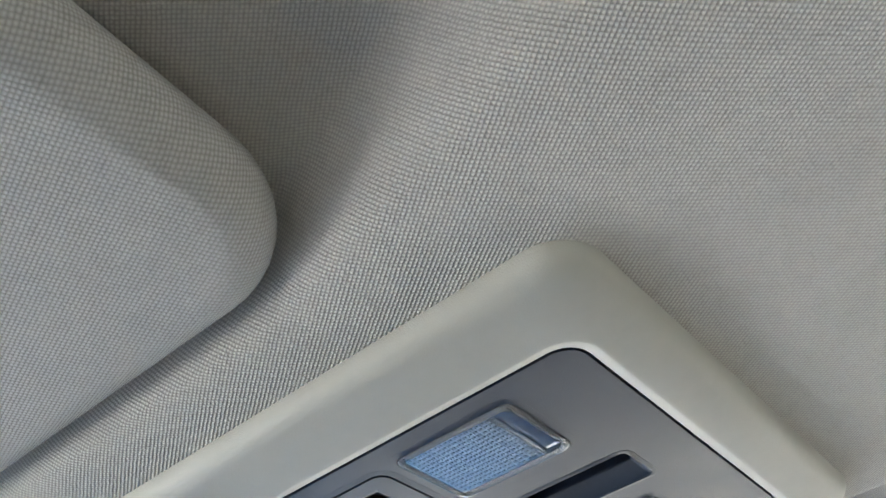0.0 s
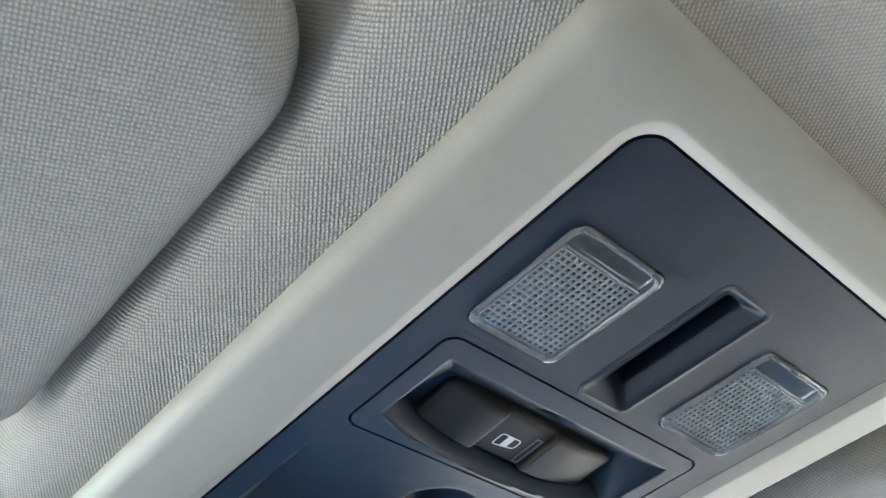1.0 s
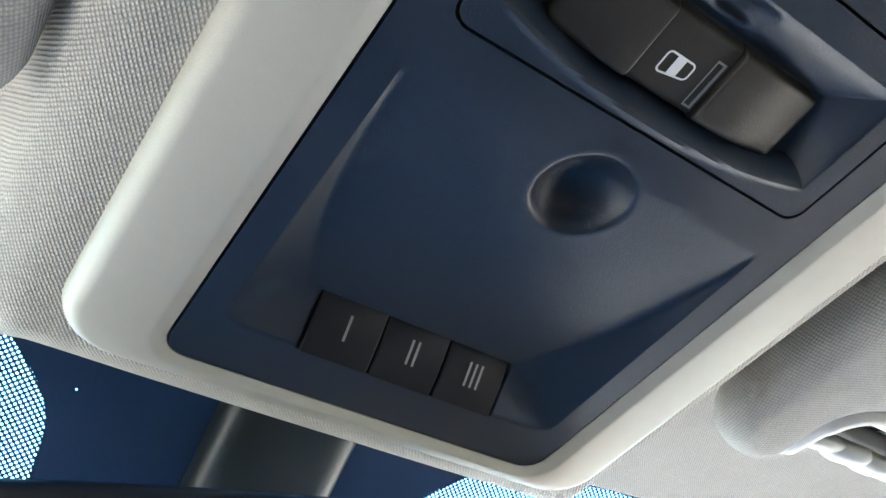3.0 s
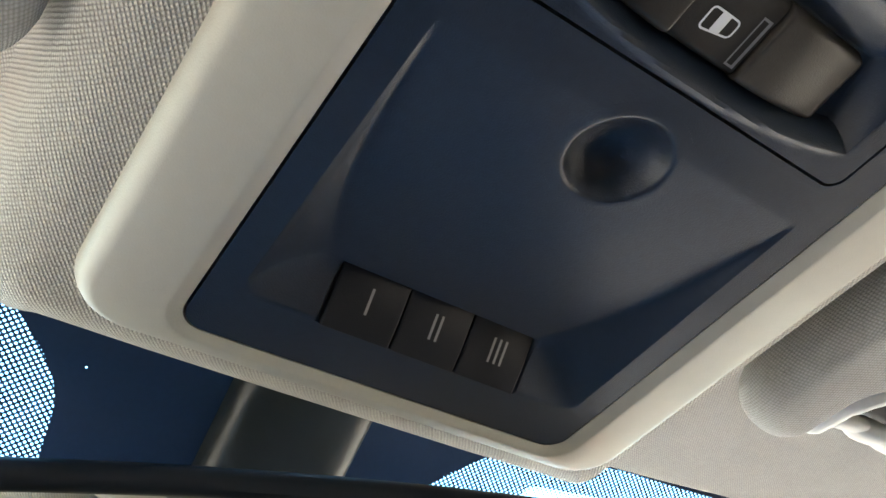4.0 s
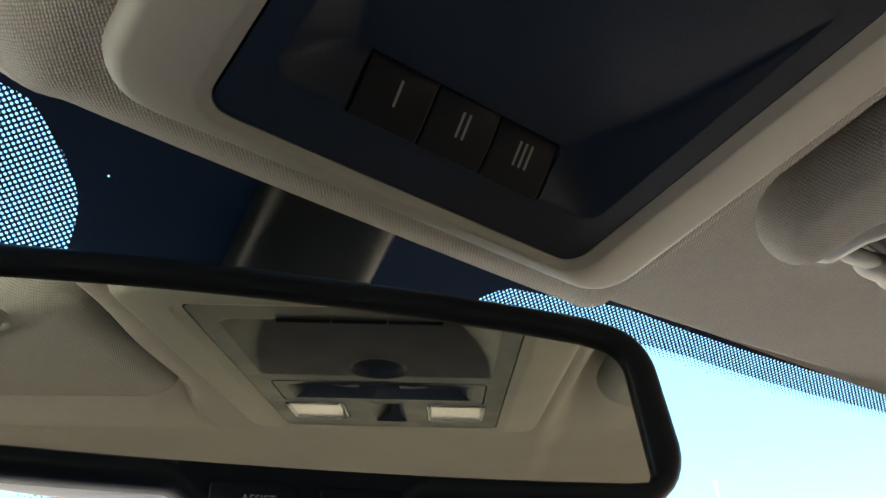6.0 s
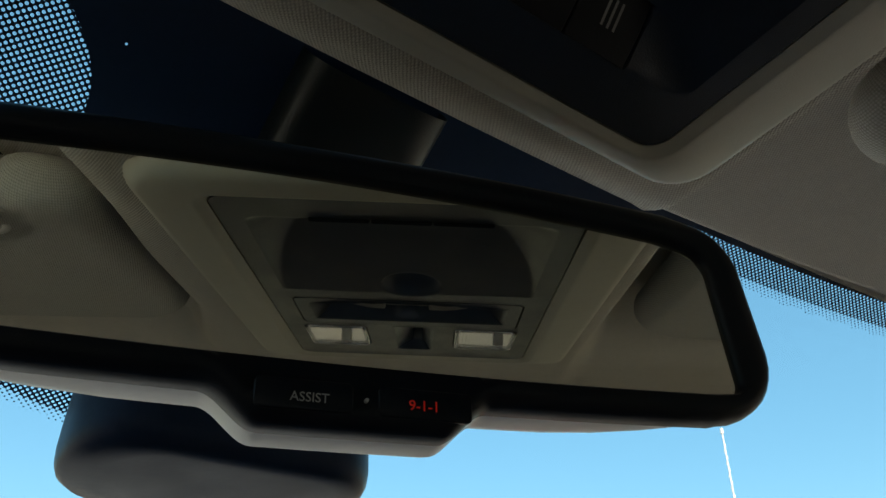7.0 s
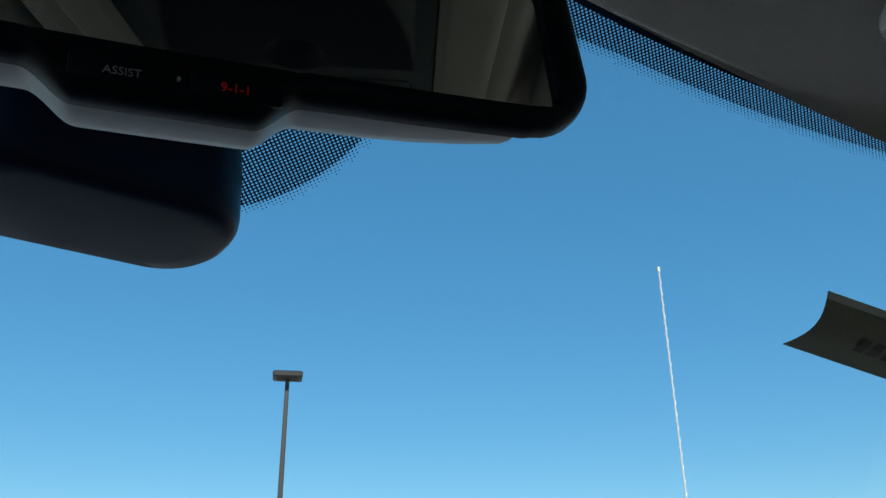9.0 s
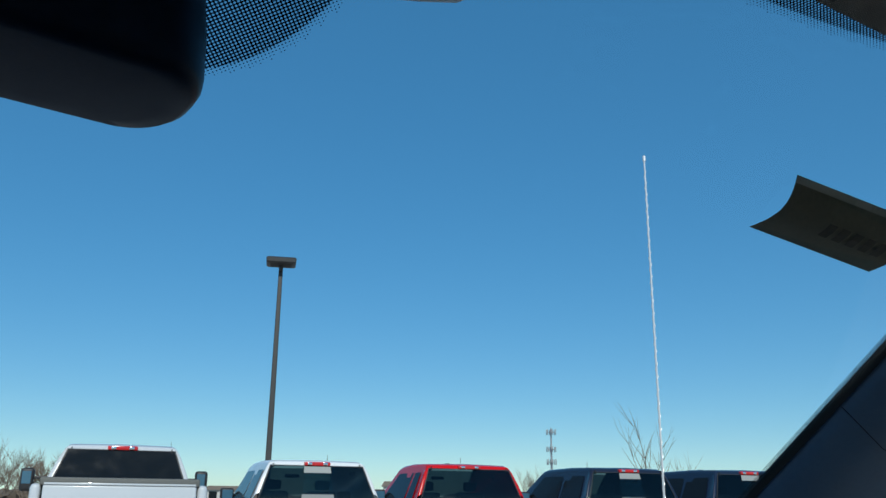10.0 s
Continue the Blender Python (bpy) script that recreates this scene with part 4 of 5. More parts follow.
def shell_edge(u, v):
    """The shell's lower edge lifts towards the mirror's ends."""
    return v + 0.0085 * ramp(0.060, 0.150, abs(u - UC)) ** 2 * ramp(0.036, 0.010, v)


rings = [[mp(UC + (u - UC) * k, 0.036 + (shell_edge(u, v) - 0.036) * kv, w) for u, v in mirror_outline(0.0120, True, soft=0.016)] for k, kv, w in (
    (0.998, 0.998, -0.0055), (1.0, 1.01, -0.0080), (0.998, 1.03, -0.0150), (0.983, 1.00, -0.0210), (0.93, 0.90, -0.0270), (0.82, 0.76, -0.0320), (0.55, 0.45, -0.0350), (0.2, 0.16, -0.0360))]
part("shell", loft(rings, cap1=True), M_BACK, mirror, "grey satin rear shell", smooth=50)
# call buttons on the lower bar
for u0, u1 in ((-0.0325, -0.0040), (0.0035, 0.0325)):
    r = [[mp((u0 + u1) / 2 + du, 0.0003 + dv, w) for du, dv in rrect(0, 0, (u1 - u0) / 2 - d, 0.0046 - d, 0.0018, 4)] for d, w in ((0, 0.0030), (0.0, 0.0040), (0.0004, 0.0044))]
    part("call_button", loft(r, cap1=True), M_RIM, mirror, "black call button")


def mirror_words(body, size, u, v, mat, label, w=0.0047):
    bm = lettering(body, size, 0.0001)
    m4 = Matrix((( MU.x, MV.x, MN.x, 0), (MU.y, MV.y, MN.y, 0), (MU.z, MV.z, MN.z, 0), (0, 0, 0, 1)))
    m4.translation = mp(u, v, w)
    bm.transform(m4)
    part("lettering", bm, mat, mirror, label, smooth=0)


mirror_words("ASSIST", 0.0039, -0.0168, -0.0006, M_LIT_GREY, "pale grey word on the button")
mirror_words("9-1-1", 0.0045, 0.0172, -0.0004, M_LIT_RED, "red lit digits on the button")
part("indicator", tube([mp(-0.0003, 0.0, 0.003), mp(-0.0003, 0.0, 0.0052)], 0.0006, 8), M_LIT_GREY, mirror, "tiny indicator lamp")
# stalk to the cover on the windscreen
part("stalk", tube([mp(UC, 0.038, -0.030), mp(UC, 0.042, -0.055), (0.006, 0.292, 0.000), (0.006, 0.318, -0.002)], 0.010, 14, taper=[0.016, 0.011, 0.010, 0.013]), M_RIM, mirror, "black ball stalk")

# ---- sensor cover behind the mirror ----
cover = thing("sensor_cover", "charcoal plastic sensor cover on the windscreen behind the mirror", "sensor cover", (0.004, 0.33, 0.0))
rings = []
for z, k, dy in ((0.020, 0.93, 0.0), (-0.010, 0.96, 0.0), (-0.036, 0.985, 0.0), (-0.047, 0.995, 0.002), (-0.0562, 1.0, 0.003), (-0.0613, 0.993, 0.004), (-0.0644, 0.970, 0.005), (-0.0663, 0.92, 0.006), (-0.0670, 0.75, 0.006)):
    ring = []
    for x, y in rrect(0, 0, 0.0655 * k, 0.032 * k, 0.028 * k, 8):
        ring.append((0.0128 + x, 0.346 + dy + y - 0.006 * (1 if y < 0 else 0) * (1 - (x / 0.07) ** 2), z + 0.10 * (x / 0.066) * 0.012))
    rings.append(ring)
part("cover_body", loft(rings, cap1=True), M_COVER, cover, "charcoal moulded cover", smooth=50)
# duct that runs up the glass under the headliner
rings = []
for s in np.linspace(0.020, 0.165, 10):
    ring = []
    for k in range(29):
        a = radians(180 * k / 28)
        c = Vector(screen(0.010, s, 0.002))
        h = 0.022
        p = c + Vector((0.0335 * math.copysign(abs(math.cos(a)) ** 0.62, math.cos(a)), 0, 0)) + Vector((0, -0.487, -0.874)) * (h * math.sin(a) ** 0.55)
        ring.append(p)
    rings.append(ring)
part("cable_duct", loft(rings, close=False), M_DUCT, cover, "rounded charcoal cable duct", smooth=60)

# ---- paper tag on the windscreen ----
tag = thing("paper_tag", "curled paper tag, darkened as backlit, with faint writing, taped to the windscreen", "paper tag", (0.59, 0.275, -0.03))


def tag_point(a, b, lift=0.0):
    """a along the paper from its inner end, b down from its stuck top edge."""
    # the paper curls off the glass as it hangs
    x = 0.521 + 0.140 * a + 0.0 * b
    y = 0.265 - 0.024 * a + 0.047 * b - 0.008 * math.sin(math.pi * b) * 0.8
    z = -0.0165 - 0.016 * a - 0.026 * b - 0.008 * math.sin(math.pi * b) - 0.004 * a * b
    return (x, y - lift * 0.48, z - lift * 0.87)


bm = field(list(np.linspace(0, 1, 15)), list(np.linspace(0, 1, 11)), tag_point)
part("sheet", bm, M_PAPER, tag, "curled paper sheet, darkened as backlit", smooth=60)
bm = field(list(np.linspace(0, 1, 15)), [0.0, 0.05, 0.10], lambda a, b: tag_point(a, b, 0.0006))
part("tape", bm, material("clear tape", (0.45, 0.44, 0.36), 0.25, var=0.06), tag, "strip of clear tape")
for a0, a1, b0, b1 in [(0.36 + 0.11 * k, 0.43 + 0.11 * k, 0.46, 0.70) for k in range(5)]:
    bm = field([a0, a1], [b0, (b0 + b1) / 2, b1], lambda a, b: tag_point(a, b, 0.0008))
    part("ink_bar", bm, M_INK, tag, "dark bar of faint writing", smooth=0)

# ---- pillars at the windscreen's ends ----
def pillar_edge(t):
    return Vector((0.739 + 0.032 * t, 0.316 + 0.197 * t, -0.106 - 0.121 * t))


def mirrored(pts, sx):
    return [(sx * p.x, p.y, p.z) for p in pts]


def pillar(sx):
    pl = thing("pillar_right" if sx > 0 else "pillar_left", "plastic trimmed windscreen pillar, tinted blue as under the sky", "pillar", (sx * 0.78, 0.40, -0.16), kind="structure")
    rings, band = [], []
    for t in np.linspace(-0.35, 1.35, 18):
        c = pillar_edge(t)
        rings.append(mirrored([c + Vector(o) for o in ((0.001, 0, 0), (0.010, -0.012, -0.014), (0.055, -0.030, -0.030), (0.125, -0.060, -0.040), (0.150, -0.045, 0.000), (0.10, 0.020, 0.015), (0.008, 0.004, 0.003))], sx))
        band.append(mirrored([c + Vector(o) for o in ((0.001, 0.003, 0.002), (-0.0018, -0.0010, 0.0004), (0.0018, -0.0048, -0.0052), (0.0042, -0.0032, -0.0038))], sx))
    part("pillar_trim", loft(rings, True, True, True), M_PILLAR, pl, smooth=40)
    part("edge_seal", loft(band, True, True, True), M_RUBBER, pl, "black rubber edge seal", smooth=40)
    # fine teeth along the seal
    bm = bmesh.new()
    n = 260
    for i in range(n):
        t = -0.3 + 1.6 * i / n
        a, b = pillar_edge(t), pillar_edge(t + 0.0030)
        o, q = Vector((-0.0016, -0.0008, 0.0006)), Vector((-0.0058, 0.0006, 0.0044))
        v = [bm.verts.new(p) for p in mirrored([a + o, b + o, b + q, a + q], sx)]
        bm.faces.new(v)
        w = [bm.verts.new(p) for p in mirrored([a + o + Vector((0, 0.001, 0.001)), b + o + Vector((0, 0.001, 0.001)), b + q, a + q], sx)]
        bm.faces.new(w)
    part("seal_teeth", bm, M_RUBBER, pl, "fine black teeth along the seal", smooth=0)
    # seam across the trim
    line = [(0.355, (0.0035, -0.0042, -0.0049)), (0.37, (0.010, -0.012, -0.014)), (0.43, (0.040, -0.0240, -0.0247)), (0.460, (0.055, -0.030, -0.030)), (0.475, (0.063, -0.0335, -0.0312)), (0.60, (0.124, -0.0596, -0.0399))]
    bm = bmesh.new()
    rows_ = []
    for t, o in line:
        a, b = pillar_edge(t) + Vector(o) + Vector((0, -0.0008, -0.0010)), pillar_edge(t + 0.004) + Vector(o) + Vector((0, -0.0008, -0.0010))
        rows_.append([bm.verts.new(p) for p in mirrored([a, b], sx)])
    for a, b in zip(rows_, rows_[1:]):
        bm.faces.new((a[0], a[1], b[1], b[0]))
    part("trim_seam", bm, M_RUBBER, pl, "thin dark seam", smooth=0)


for sx in (-1, 1):
    pillar(sx)

# ---- the truck's own mast and fender ----
mast = thing("radio_mast", "thin bare steel radio mast on the front fender", "antenna", m=pose(0.922, 0.70, 0))
part("mast_rod", tube([(0, 0, 1.12), (0, 0, 1.5), (0, 0, 1.938)], 0.0015, 8, taper=[0.0018, 0.0015, 0.0012]), M_ANT, mast)
bm = bmesh.new()
for i in range(240):
    a, b = 2 * math.pi * i / 6, 1.20 + i * 0.003
    a2 = a + 2 * math.pi / 6
    tube([(0.0019 * math.cos(a), 0.0019 * math.sin(a), b), (0.0019 * math.cos(a2), 0.0019 * math.sin(a2), b + 0.003)], 0.0004, 4, bm)
part("mast_coil", bm, M_ANT, mast, "wire wound round the mast")
part("tip", tube([(0, 0, 1.934), (0, 0, 1.942)], 0.0024, 10), M_ANT, mast)
part("mast_base", tube([(0, 0, 1.06), (0, 0, 1.10), (0, 0, 1.13)], 0.015, 14, taper=[0.024, 0.018, 0.006]), M_RUBBER, mast, "black rubber mast foot")
# unseen hood, carries the mast; pale to bounce sunlight onto the headliner
hood = thing("truck_hood", "unseen truck hood and fender under the radio mast, pale to bounce light", "hood", m=Matrix.Identity(4))
M_HOOD = material("pale truck paint", (0.70, 0.70, 0.70), 0.25, coat=1.0, var=0.03)
part("fender", box(0.56, 1.0, 0.58, 2.2, 0.55, 1.065, 0.08, 4), M_HOOD, hood)
part("fender", box(-1.0, -0.56, 0.58, 2.2, 0.55, 1.065, 0.08, 4), M_HOOD, hood)
part("hood_panel", box(-0.555, 0.555, 0.80, 2.2, 0.70, 1.11, 0.06, 4), M_HOOD, hood)

# ---- outside: the lot ----
EYE = Vector((-0.06, -0.03, 0))
ROW_YAW, ROW_D = 18.0, 13.0
ROW_F = Vector((math.sin(radians(ROW_YAW)), math.cos(radians(ROW_YAW)), 0))
ROW_S = Vector((ROW_F.y, -ROW_F.x, 0))


def paint(name, color):
    return material(name, color, 0.22, noise_scale=3, var=0.03, coat=0.25, spec=0.25)


M_TINT = material("dark tinted truck glass", (0.010, 0.013, 0.016), 0.10, noise_scale=4, var=0.1, spec=0.12)
# the sky's reflection is put into the door mirrors' blue base colour
M_DOORGLASS = material("mirror glass coloured as reflected sky", (0.05, 0.13, 0.20), 0.08, noise_scale=4, var=0.1)
M_SEE = glass_sheet("tinted truck glass", (0.13, 0.17, 0.18), 0.05)
M_PANE = glass_sheet("sliding pane glass", (0.75, 0.85, 0.80), 0.04)
M_STRIP = material("pale grey pane strip", (0.30, 0.31, 0.30), 0.6, var=0.05)
M_TAIL = material("red brake lamp plastic", (0.55, 0.02, 0.02), 0.2, noise_scale=20, var=0.1, coat=0.5)
M_CHROME = material("bright lamp reflector", (0.8, 0.8, 0.8), 0.15, metal=1.0, var=0.05)
M_BLACK = material("black trim plastic", (0.02, 0.02, 0.022), 0.5, var=0.1)
M_TYRE = material("tyre rubber", (0.025, 0.025, 0.026), 0.85, var=0.15)
M_ALLOY = material("wheel alloy", (0.55, 0.55, 0.57), 0.3, metal=0.9, var=0.05)
M_GREYBED = material("grey bed cover vinyl", (0.12, 0.12, 0.11), 0.7, noise_scale=8, var=0.12)


def cab_section(y, z0, z1, h0, h1, r=0.10):
    """Half-open ring round the cab at one station: from the left belt over the roof to the right belt."""
    pts = [(-h0, y, z0)]
    for i in range(6):
        a = radians(180 - 15 * i - 10)
        pts.append((-h1 + 0.10 * math.cos(a) + 0.06, y, z1 - 0.11 + 0.11 * math.sin(a)))
    pts.append((0, y, z1 + 0.012))
    return pts + [(-x, yy, z) for x, yy, z in reversed(pts[:-1])]


def pickup(name_label, s, color, roof, hd=False, crew=True, slider=False, cap=False, tow=False, fwd=0.0, cover=False):
    """A pickup seen from behind. Its frame: x to its right, y ahead, origin under the cab's rear glass."""
    at = EYE + ROW_F * (ROW_D + fwd) + ROW_S * s
    th = thing("pickup_truck", name_label, "pickup truck", group="pickups parked in a row", m=pose(at.x, at.y, 0, 0, 0, -ROW_YAW))
    pm = paint("truck paint", color)
    belt = roof - 0.60
    rail = roof - 0.56
    hw = 1.0
    L = 1.75 if crew else 1.35
    # cab: greenhouse skin
    rings = []
    for y, k, h1 in ((0.0, 0.02, 0.86), (0.06, 0.45, 0.78), (0.115, 0.82, 0.70), (0.15, 0.95, 0.665), (0.24, 1.0, 0.65), (0.9, 1.03, 0.66), (L, 1.0, 0.65), (L + 0.18, 0.93, 0.66), (L + 0.55, 0.45, 0.72), (L + 0.85, 0.02, 0.80)):
        rings.append(cab_section(y, belt - 0.02, belt + 0.11 + (roof - belt - 0.11) * k, 0.97, h1 + 0.06))
    bm = loft(rings, close=False)
    # openings for the rear glass and the windscreen
    cut = [f for f in bm.faces if abs(f.calc_center_median().x) < 0.5 and (f.calc_center_median().y < 0.10 or f.calc_center_median().y > L + 0.2)]
    bmesh.ops.delete(bm, geom=cut, context="FACES")
    part("cab", bm, pm, th, "painted cab and roof", smooth=35)
    if not tow:
        part("windscreen", field(list(np.linspace(-0.72, 0.72, 5)), [0.0, 0.5, 1.0], lambda x, t: (x * (1.1 - 0.12 * t), L + 0.83 - 0.62 * t, belt + 0.10 + (roof - belt - 0.16) * t)), M_SEE, th, "clear windscreen")
        for sx in (-1, 1):
            hr = part("car_seat", box(sx * 0.40 - 0.25, sx * 0.40 + 0.25, L - 0.35, L - 0.20, belt - 0.05, belt + 0.16, 0.05, 3), M_BLACK, th, "dark front seat")
            part("headrest", box(sx * 0.40 - 0.12, sx * 0.40 + 0.12, L - 0.36, L - 0.26, belt + 0.18, belt + 0.34, 0.04, 3), M_BLACK, hr)
            if crew:
                part("headrest", box(sx * 0.50 - 0.11, sx * 0.50 + 0.11, 0.34, 0.44, belt + 0.02, belt + 0.16, 0.04, 3), M_BLACK, th)
        part("cabin_mirror", box(-0.12, 0.12, L + 0.20, L + 0.23, roof - 0.22, roof - 0.16, 0.01, 2), M_BLACK, th)
    # body below the belt
    bm = box(-hw, hw, -0.05, L + 2.1, 0.55, belt, 0.07, 3)
    part("body", bm, pm, th, "painted lower body", smooth=40)
    bm = box(-hw, -hw + 0.12, -1.80, -0.02, 0.62, rail, 0.05, 3)
    part("bed_side", bm, pm, th, smooth=40)
    bm = box(hw - 0.12, hw, -1.80, -0.02, 0.62, rail, 0.05, 3)
    part("bed_side", bm, pm, th, smooth=40)
    part("bed_floor", box(-hw + 0.12, hw - 0.12, -1.80, -0.05, 0.70, 0.80), M_BLACK, th)
    tg = part("tailgate", box(-hw + 0.14, hw - 0.14, -1.86, -1.79, 0.68, rail - 0.01, 0.025, 3), pm, th, smooth=40)
    part("tailgate_cap", box(-hw + 0.15, hw - 0.15, -1.87, -1.775, rail - 0.012, rail + 0.012, 0.006, 2), pm if cover else M_BLACK, tg)
    if cover:
        part("bed_cover", box(-hw + 0.10, hw - 0.10, -1.80, -0.06, rail - 0.02, rail + 0.075, 0.02, 2), M_GREYBED, th, "grey vinyl bed cover")
    part("bumper", box(-hw, hw, -2.02, -1.86, 0.50, 0.70, 0.04, 3), M_CHROME, th, "bright rear bumper")
    for sx in (-1, 1):
        part("tail_lamp", box(sx * 0.93 - 0.07, sx * 0.93 + 0.07, -1.87, -1.80, 0.85, rail - 0.24, 0.02, 2), M_TAIL, th, "red tail lamp")
        for wy in (-1.0, L + 1.35):
            w = part("wheel", tube([(sx * (hw - 0.24), wy, 0.40), (sx * (hw - 0.02), wy, 0.40)], 0.40, 24), M_TYRE, th, "black tyre")
            part("rim", tube([(sx * (hw - 0.03), wy, 0.40), (sx * (hw - 0.005), wy, 0.40)], 0.25, 20), M_ALLOY, w, "alloy rim")
    # rear glass, lying on the raked back of the cab
    def back(u, k, lift=0.006):
        """u across in metres, k from the belt (0) to the roof (1)."""
        z = belt + 0.02 + (roof - belt - 0.045) * k
        h = (z - belt - 0.11) / (roof - belt - 0.11)
        y = float(np.interp(h, (0.02, 0.45, 0.82, 0.95, 1.0), (0.0, 0.06, 0.115, 0.15, 0.24)))
        return (u, y - lift, z)
    def sheet(u0, u1, k0, k1, lift, shrink=0.0):
        return field(list(np.linspace(0, 1, 9)), list(np.linspace(0, 1, 7)), lambda a, b: back((u0 + (u1 - u0) * a) * (1 - 0.22 * (k0 + (k1 - k0) * b)), k0 + (k1 - k0) * b, lift))
    gl = part("rear_window", sheet(-0.88, 0.88, 0.02, 0.90, 0.010), M_TINT if tow else M_SEE, th, "dark tinted rear glass")
    for u0, u1 in ((-0.90, -0.88), (0.88, 0.90)):
        part("window_seal", sheet(u0, u1, 0.0, 0.92, 0.012), M_BLACK, gl)
    part("window_seal", sheet(-0.89, 0.89, 0.90, 0.92, 0.012), M_BLACK, gl)
    if slider:
        part("sliding_pane", sheet(-0.24, 0.24, 0.03, 0.88, 0.016), M_PANE, gl, "lighter sliding middle pane")
        part("pane_head", sheet(-0.25, 0.25, 0.72, 0.89, 0.020), M_STRIP, gl, "grey strip over the pane")
        part("pane_foot", sheet(-0.25, 0.25, 0.03, 0.16, 0.020), M_STRIP, gl, "grey strip under the pane")
    # high brake lamp
    x0 = 0.20
    bl = part("high_brake_lamp", box(-x0, x0, 0.085, 0.16, roof - 0.075, roof - 0.018, 0.012, 2), M_TAIL, th, "red high brake lamp")
    for sx in (-1, 1):
        part("cargo_lamp", box(sx * 0.12 - 0.035, sx * 0.12 + 0.035, 0.080, 0.12, roof - 0.068, roof - 0.026, 0.006, 2), M_CHROME, bl, "clear cargo lamp")
    # seams at the roof's corners
    for sx in (-1, 1):
        part("roof_seam", box(sx * 0.665 - 0.006, sx * 0.665 + 0.006, 0.10, 0.40, roof - 0.11, roof - 0.045), M_BLACK, th)
    # side glass: two panes a side, following the tumblehome
    def flank(sx, y, k, lift=0.005):
        x = 0.964 - 0.244 * k
        return (sx * (x + lift), y, belt + 0.02 + (roof - belt - 0.03) * k)
    panes = [(0.22, 0.30, 0.92, 0.92), (1.00, 1.00, L + 0.02, L + 0.45)] if crew else [(0.22, 0.30, 0.55, 0.55), (0.62, 0.62, L + 0.02, L + 0.45)]
    for sx in (-1, 1):
        for ya0, ya1, yb1, yb0 in panes:
            bm = field(list(np.linspace(0, 1, 5)), list(np.linspace(0, 1, 5)), lambda a, b: flank(sx, (ya0 + (ya1 - ya0) * b) + ((yb0 + (yb1 - yb0) * b) - (ya0 + (ya1 - ya0) * b)) * a, 0.04 + 0.74 * b))
            part("side_window", bm, M_TINT, th, "dark side glass")
    # door mirrors
    for sx in (-1, 1):
        y = L + 0.35
        if tow:
            part("mirror_arm", box(sx * 1.10 - 0.16, sx * 1.10 + 0.16, y - 0.02, y + 0.04, belt + 0.14, belt + 0.19, 0.01, 2), M_BLACK, th)
            dm = part("door_mirror", box(sx * 1.31 - 0.10, sx * 1.31 + 0.10, y - 0.06, y + 0.08, belt - 0.04, belt + 0.31, 0.045, 3), M_BLACK, th, "tall black towing mirror")
            part("door_mirror_glass", box(sx * 1.31 - 0.075, sx * 1.31 + 0.055, y - 0.066, y - 0.058, belt + 0.07, belt + 0.26, 0.003, 1), M_DOORGLASS, dm, "mirror glass coloured as reflected sky")
        else:
            dm = part("door_mirror", box(sx * 1.05 - 0.11, sx * 1.05 + 0.11, y - 0.06, y + 0.08, belt - 0.02, belt + 0.20, 0.04, 3), M_BLACK, th, "black door mirror")
            part("door_mirror_glass", box(sx * 1.05 - 0.085, sx * 1.05 + 0.085, y - 0.066, y - 0.058, belt + 0.02, belt + 0.17, 0.003, 1), M_DOORGLASS, dm, "mirror glass coloured as reflected sky")
    # whip mast on the front fender
    part("whip_mast", tube([(0.82, L + 1.2, belt - 0.05), (0.84, L + 1.18, roof + 0.22)], 0.004, 6), M_BLACK, th)
    part("roof_fin", box(-0.03, 0.03, L - 0.3, L - 0.15, roof - 0.005, roof + 0.05, 0.012, 2), M_BLACK, th)
    return th


pickup("silver-white heavy-duty pickup with towing mirrors and grey bed cover", 0.25, (0.52, 0.545, 0.57), 2.115, hd=True, tow=True, cover=True)
pickup("white crew-cab pickup with a sliding rear window", 3.05, (0.70, 0.71, 0.72), 1.965, slider=True)
pickup("bright red extended-cab pickup with dark glass", 5.64, (0.56, 0.005, 0.007), 1.975, crew=False, fwd=0.2)
pickup("near-black crew-cab pickup with a sliding rear window", 8.57, (0.014, 0.020, 0.040), 1.975, slider=True)
pickup("dark blue crew-cab pickup with a sliding rear window", 11.17, (0.014, 0.024, 0.050), 1.99, slider=True)


def bearing(az, d, z=0.0):
    return EYE + Vector((math.sin(radians(az)) * d, math.cos(radians(az)) * d, z))


# lot lamp
p = bearing(27.95, 24.0)
lamp = thing("street_lamp", "tall dark bronze parking lot lamp with a flat box head", "street lamp", m=pose(p.x, p.y, 0, 0, 0, -27.95))
M_BRONZE = material("dark bronze paint", (0.036, 0.035, 0.034), 0.5, noise_scale=10, var=0.15)
part("pole", loft([[(x, y, z) for x, y in rrect(0, 0, h, h, h * 0.3, 3)] for z, h in ((0.6, 0.088), (7.75, 0.058))], cap1=True), M_BRONZE, lamp)
part("base", loft([[(x, y, z) for x, y in rrect(0, 0, 0.3, 0.3, 0.295, 6)] for z in (0.0, 0.75)], cap1=True), material("lamp base concrete", (0.42, 0.41, 0.39), 0.9, noise_scale=6, var=0.15), lamp, "round concrete foot")
hd = part("lamp_head", loft([[(x, y, z) for x, y in rrect(0, -0.16, hx, hy, 0.03, 3)] for z, hx, hy in ((7.75, 0.36, 0.28), (7.78, 0.41, 0.33), (7.88, 0.42, 0.34), (7.92, 0.38, 0.30))], cap0=True, cap1=True), M_BRONZE, lamp, "flat box lamp head")
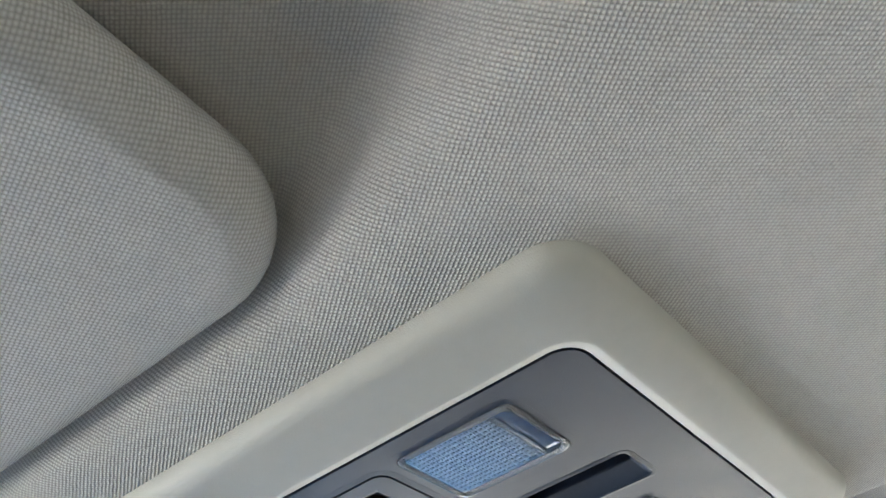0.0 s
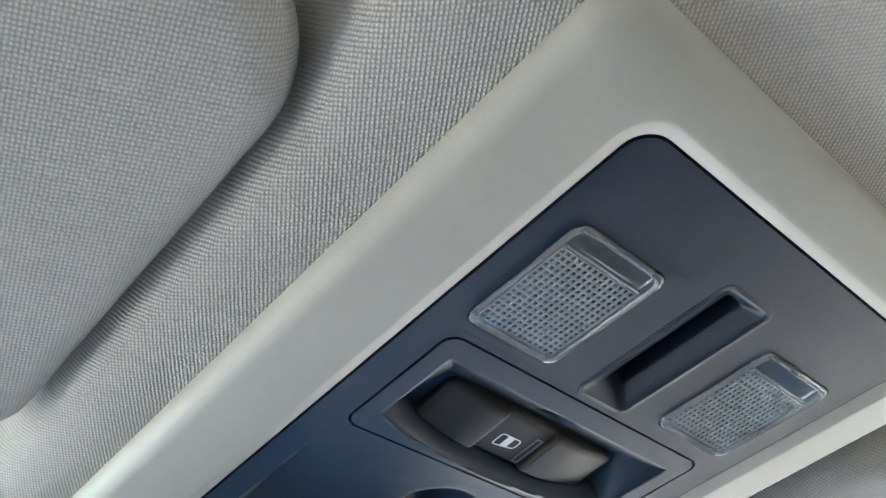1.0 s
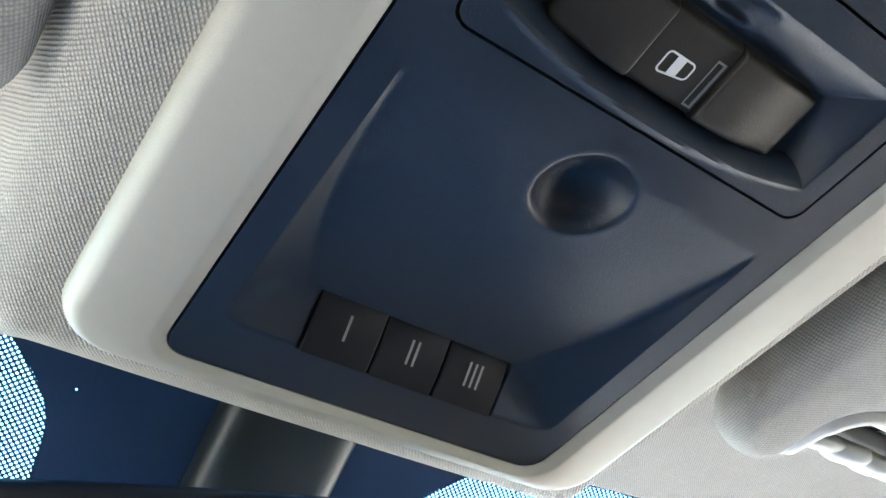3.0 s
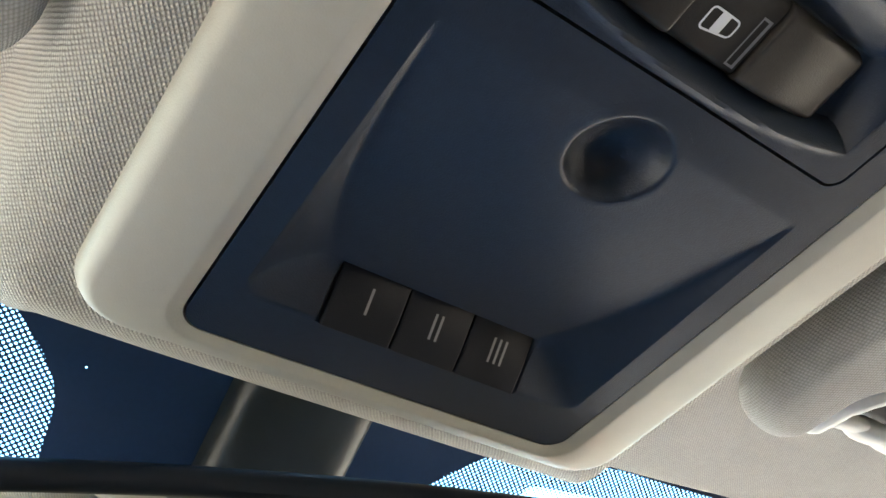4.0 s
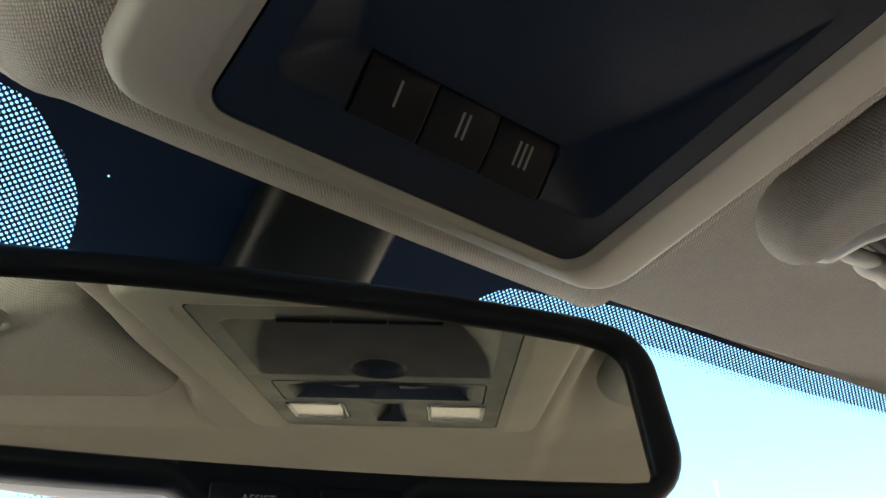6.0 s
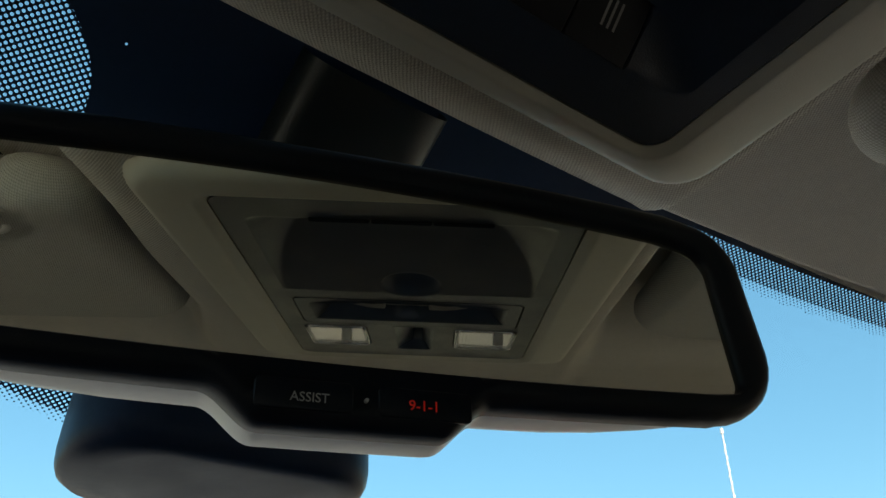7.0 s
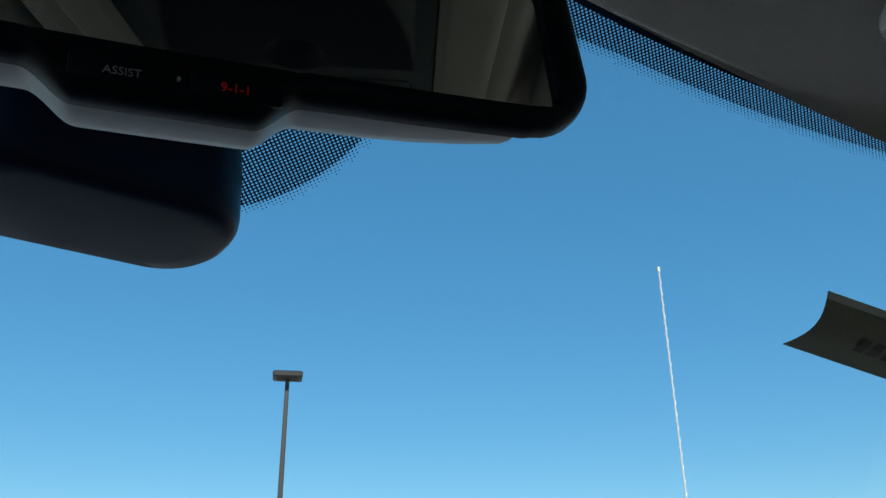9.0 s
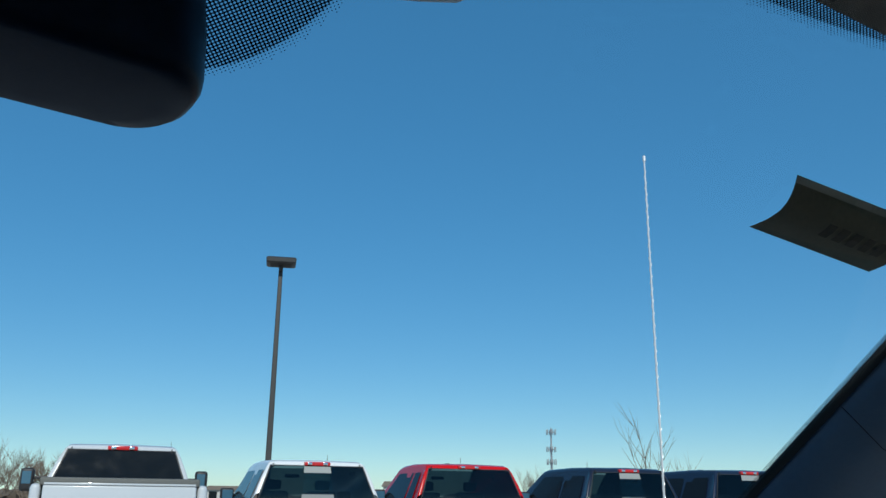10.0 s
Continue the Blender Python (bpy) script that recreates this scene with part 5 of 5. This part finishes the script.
part("lamp_glass", box(-0.30, 0.30, -0.38, 0.06, 7.742, 7.748), M_DARK, hd, "lamp glass")
part("arm", box(-0.05, 0.05, -0.16, 0.02, 7.60, 7.75, 0.01, 1), M_BRONZE, lamp)

# far radio tower
p = bearing(46.3, 250.0)
tower = thing("radio_tower", "slim grey radio tower with aerial panels, far off", "radio tower", m=pose(p.x, p.y, 0))
M_STEEL = material("galvanised steel", (0.35, 0.36, 0.37), 0.5, metal=0.4, noise_scale=1, var=0.1)
part("tower_pole", tube([(0, 0, 0), (0, 0, 21.0)], 0.4, 8, taper=[0.42, 0.20]), M_STEEL, tower)
for z in (19.8, 15.0, 11.5):
    for a in range(0, 360, 60):
        x, y = 1.3 * math.cos(radians(a)), 1.3 * math.sin(radians(a))
        part("aerial_panel", box(x - 0.12, x + 0.12, y - 0.10, y + 0.10, z - 0.75, z + 0.75, 0.03, 1), M_STEEL, tower)
    part("ring_mount", tube([(-1.4, 0, z), (1.4, 0, z)], 0.07, 6), M_STEEL, tower)
    part("ring_mount", tube([(0, -1.4, z), (0, 1.4, z)], 0.07, 6), M_STEEL, tower)

# bare trees
M_BARK = material("grey-brown bark", (0.16, 0.12, 0.09), 0.9, noise_scale=8, var=0.25)


def branches(bm, rng, start, way, length, radius, depth):
    """One limb and its twigs."""
    pts, rad = [Vector(start)], [radius]
    d = Vector(way).normalized()
    n = 4
    for i in range(n):
        d = (d + Vector((rng.uniform(-0.16, 0.16), rng.uniform(-0.16, 0.16), rng.uniform(-0.02, 0.14)))).normalized()
        pts.append(pts[-1] + d * (length / n))
        rad.append(radius * (1 - 0.8 * (i + 1) / n) + 0.003)
    tube(pts, radius, 5, bm, taper=rad)
    if depth > 0:
        for i in range(1, n + 1):
            for _ in range(2 if depth > 1 else 3):
                a = rng.uniform(0, 2 * math.pi)
                side = Vector((math.cos(a), math.sin(a), rng.uniform(0.4, 1.1)))
                branches(bm, rng, pts[i], (d * 0.6 + side * 0.7), length * rng.uniform(0.35, 0.6), rad[i] * 0.6 + 0.002, depth - 1)


def bare_tree(az, d, height, seed, label, spread=1.0, depth=2, limbs=5, twig=1.0, leader=False):
    rng = random.Random(seed)
    p = bearing(az, d)
    th = thing("bare_tree", label, "tree", group="bare winter trees", m=pose(p.x, p.y, 0))
    bm = tube([(0, 0, 0), (0.03, 0, height * 0.2), (-0.02, 0.04, height * 0.36)], 0.1, 8, taper=[height * 0.016 * twig, height * 0.011 * twig, height * 0.009 * twig])
    part("trunk", bm, M_BARK, th)
    bm = bmesh.new()
    if leader:
        branches(bm, rng, (-0.02, 0.04, height * 0.35), (0.03, 0, 1.0), height * 0.62, height * 0.008 * twig, 1)
    for k in range(limbs):
        a = 2 * math.pi * k / limbs + rng.uniform(-0.4, 0.4)
        branches(bm, rng, (-0.02, 0.04, height * (0.2 + 0.035 * k)), (math.cos(a) * 0.5 * spread, math.sin(a) * 0.5 * spread, 1.0), height * rng.uniform(0.45, 0.62), height * 0.008 * twig, depth)
    part("crown", bm, M_BARK, th, "leafless twigs")
    return th


bare_tree(52.4, 42.0, 5.0, 3, "young leafless tree behind the parked pickups", 1.0, 1, 2, 0.55, leader=True)
bare_tree(54.2, 46.0, 4.0, 5, "small leafless tree behind the parked pickups", 1.3, 1, 3, 0.7)
for k, (az, d, h) in enumerate(((11.8, 60, 3.7), (12.8, 62, 3.9), (13.9, 60, 3.6), (14.8, 64, 3.9), (15.4, 60, 3.3), (10.5, 62, 4.0), (44.8, 120, 4.6), (45.6, 120, 4.2))):
    bare_tree(az, d, h, 20 + k, "leafless brown tree at the lot's edge", 1.5, 2)

# low buildings and a hedge along the horizon
M_BLD = material("pale metal siding", (0.45, 0.44, 0.42), 0.7, noise_scale=0.8, var=0.08)
M_ROOF = material("brown roof sheet", (0.16, 0.13, 0.11), 0.8, noise_scale=0.8, var=0.12)
for az, d, w, h, lab in ((25.6, 115, 5.5, 2.6, "low pale shed with a brown roof, far off"), (36.6, 140, 6.0, 2.9, "low pale building at the lot's edge, far off"), (35.9, 90, 1.6, 3.0, "small pale box on a post, far off")):
    p = bearing(az, d)
    th = thing("shed", lab, "building", m=pose(p.x, p.y, 0, 0, 0, -az))
    part("wall", box(-w / 2, w / 2, 0, 5, 0, h - 0.5), M_BLD, th)
    part("roof", loft([[(-w / 2 - 0.2, y, h - 0.5), (w / 2 + 0.2, y, h - 0.5), (w / 2 * 0.9, y, h), (-w / 2 * 0.9, y, h)] for y in (-0.3, 5.3)], True, True, True), M_ROOF, th)
    for k in range(3):
        x = -w / 2 + w * (k + 0.5) / 3
        part("window", box(x - w * 0.09, x + w * 0.09, -0.03, 0.02, 1.0, 1.9), M_TINT, th)
bm = bmesh.new()
rng = random.Random(9)
for i in range(900):
    az = rng.uniform(-25, 85)
    d = rng.uniform(150, 190)
    p = bearing(az, d)
    h = rng.uniform(0.4, 1.9)
    q = bmesh.ops.create_icosphere(bm, subdivisions=1, radius=1.0)["verts"]
    bmesh.ops.transform(bm, matrix=Matrix.Translation((p.x, p.y, h * 0.5)) @ Matrix.Diagonal((rng.uniform(1.5, 4), rng.uniform(1.5, 4), h * 0.7, 1)), verts=q)
    for v in q:
        v.co += Vector((rng.uniform(-0.6, 0.6), rng.uniform(-0.6, 0.6), rng.uniform(-0.4, 0.4)))
solo("backdrop", bm, material("brown winter scrub", (0.13, 0.10, 0.075), 0.95, noise_scale=0.5, var=0.3), "low brown winter scrub along the horizon", "scrub", "stuff", m=Matrix.Identity(4))
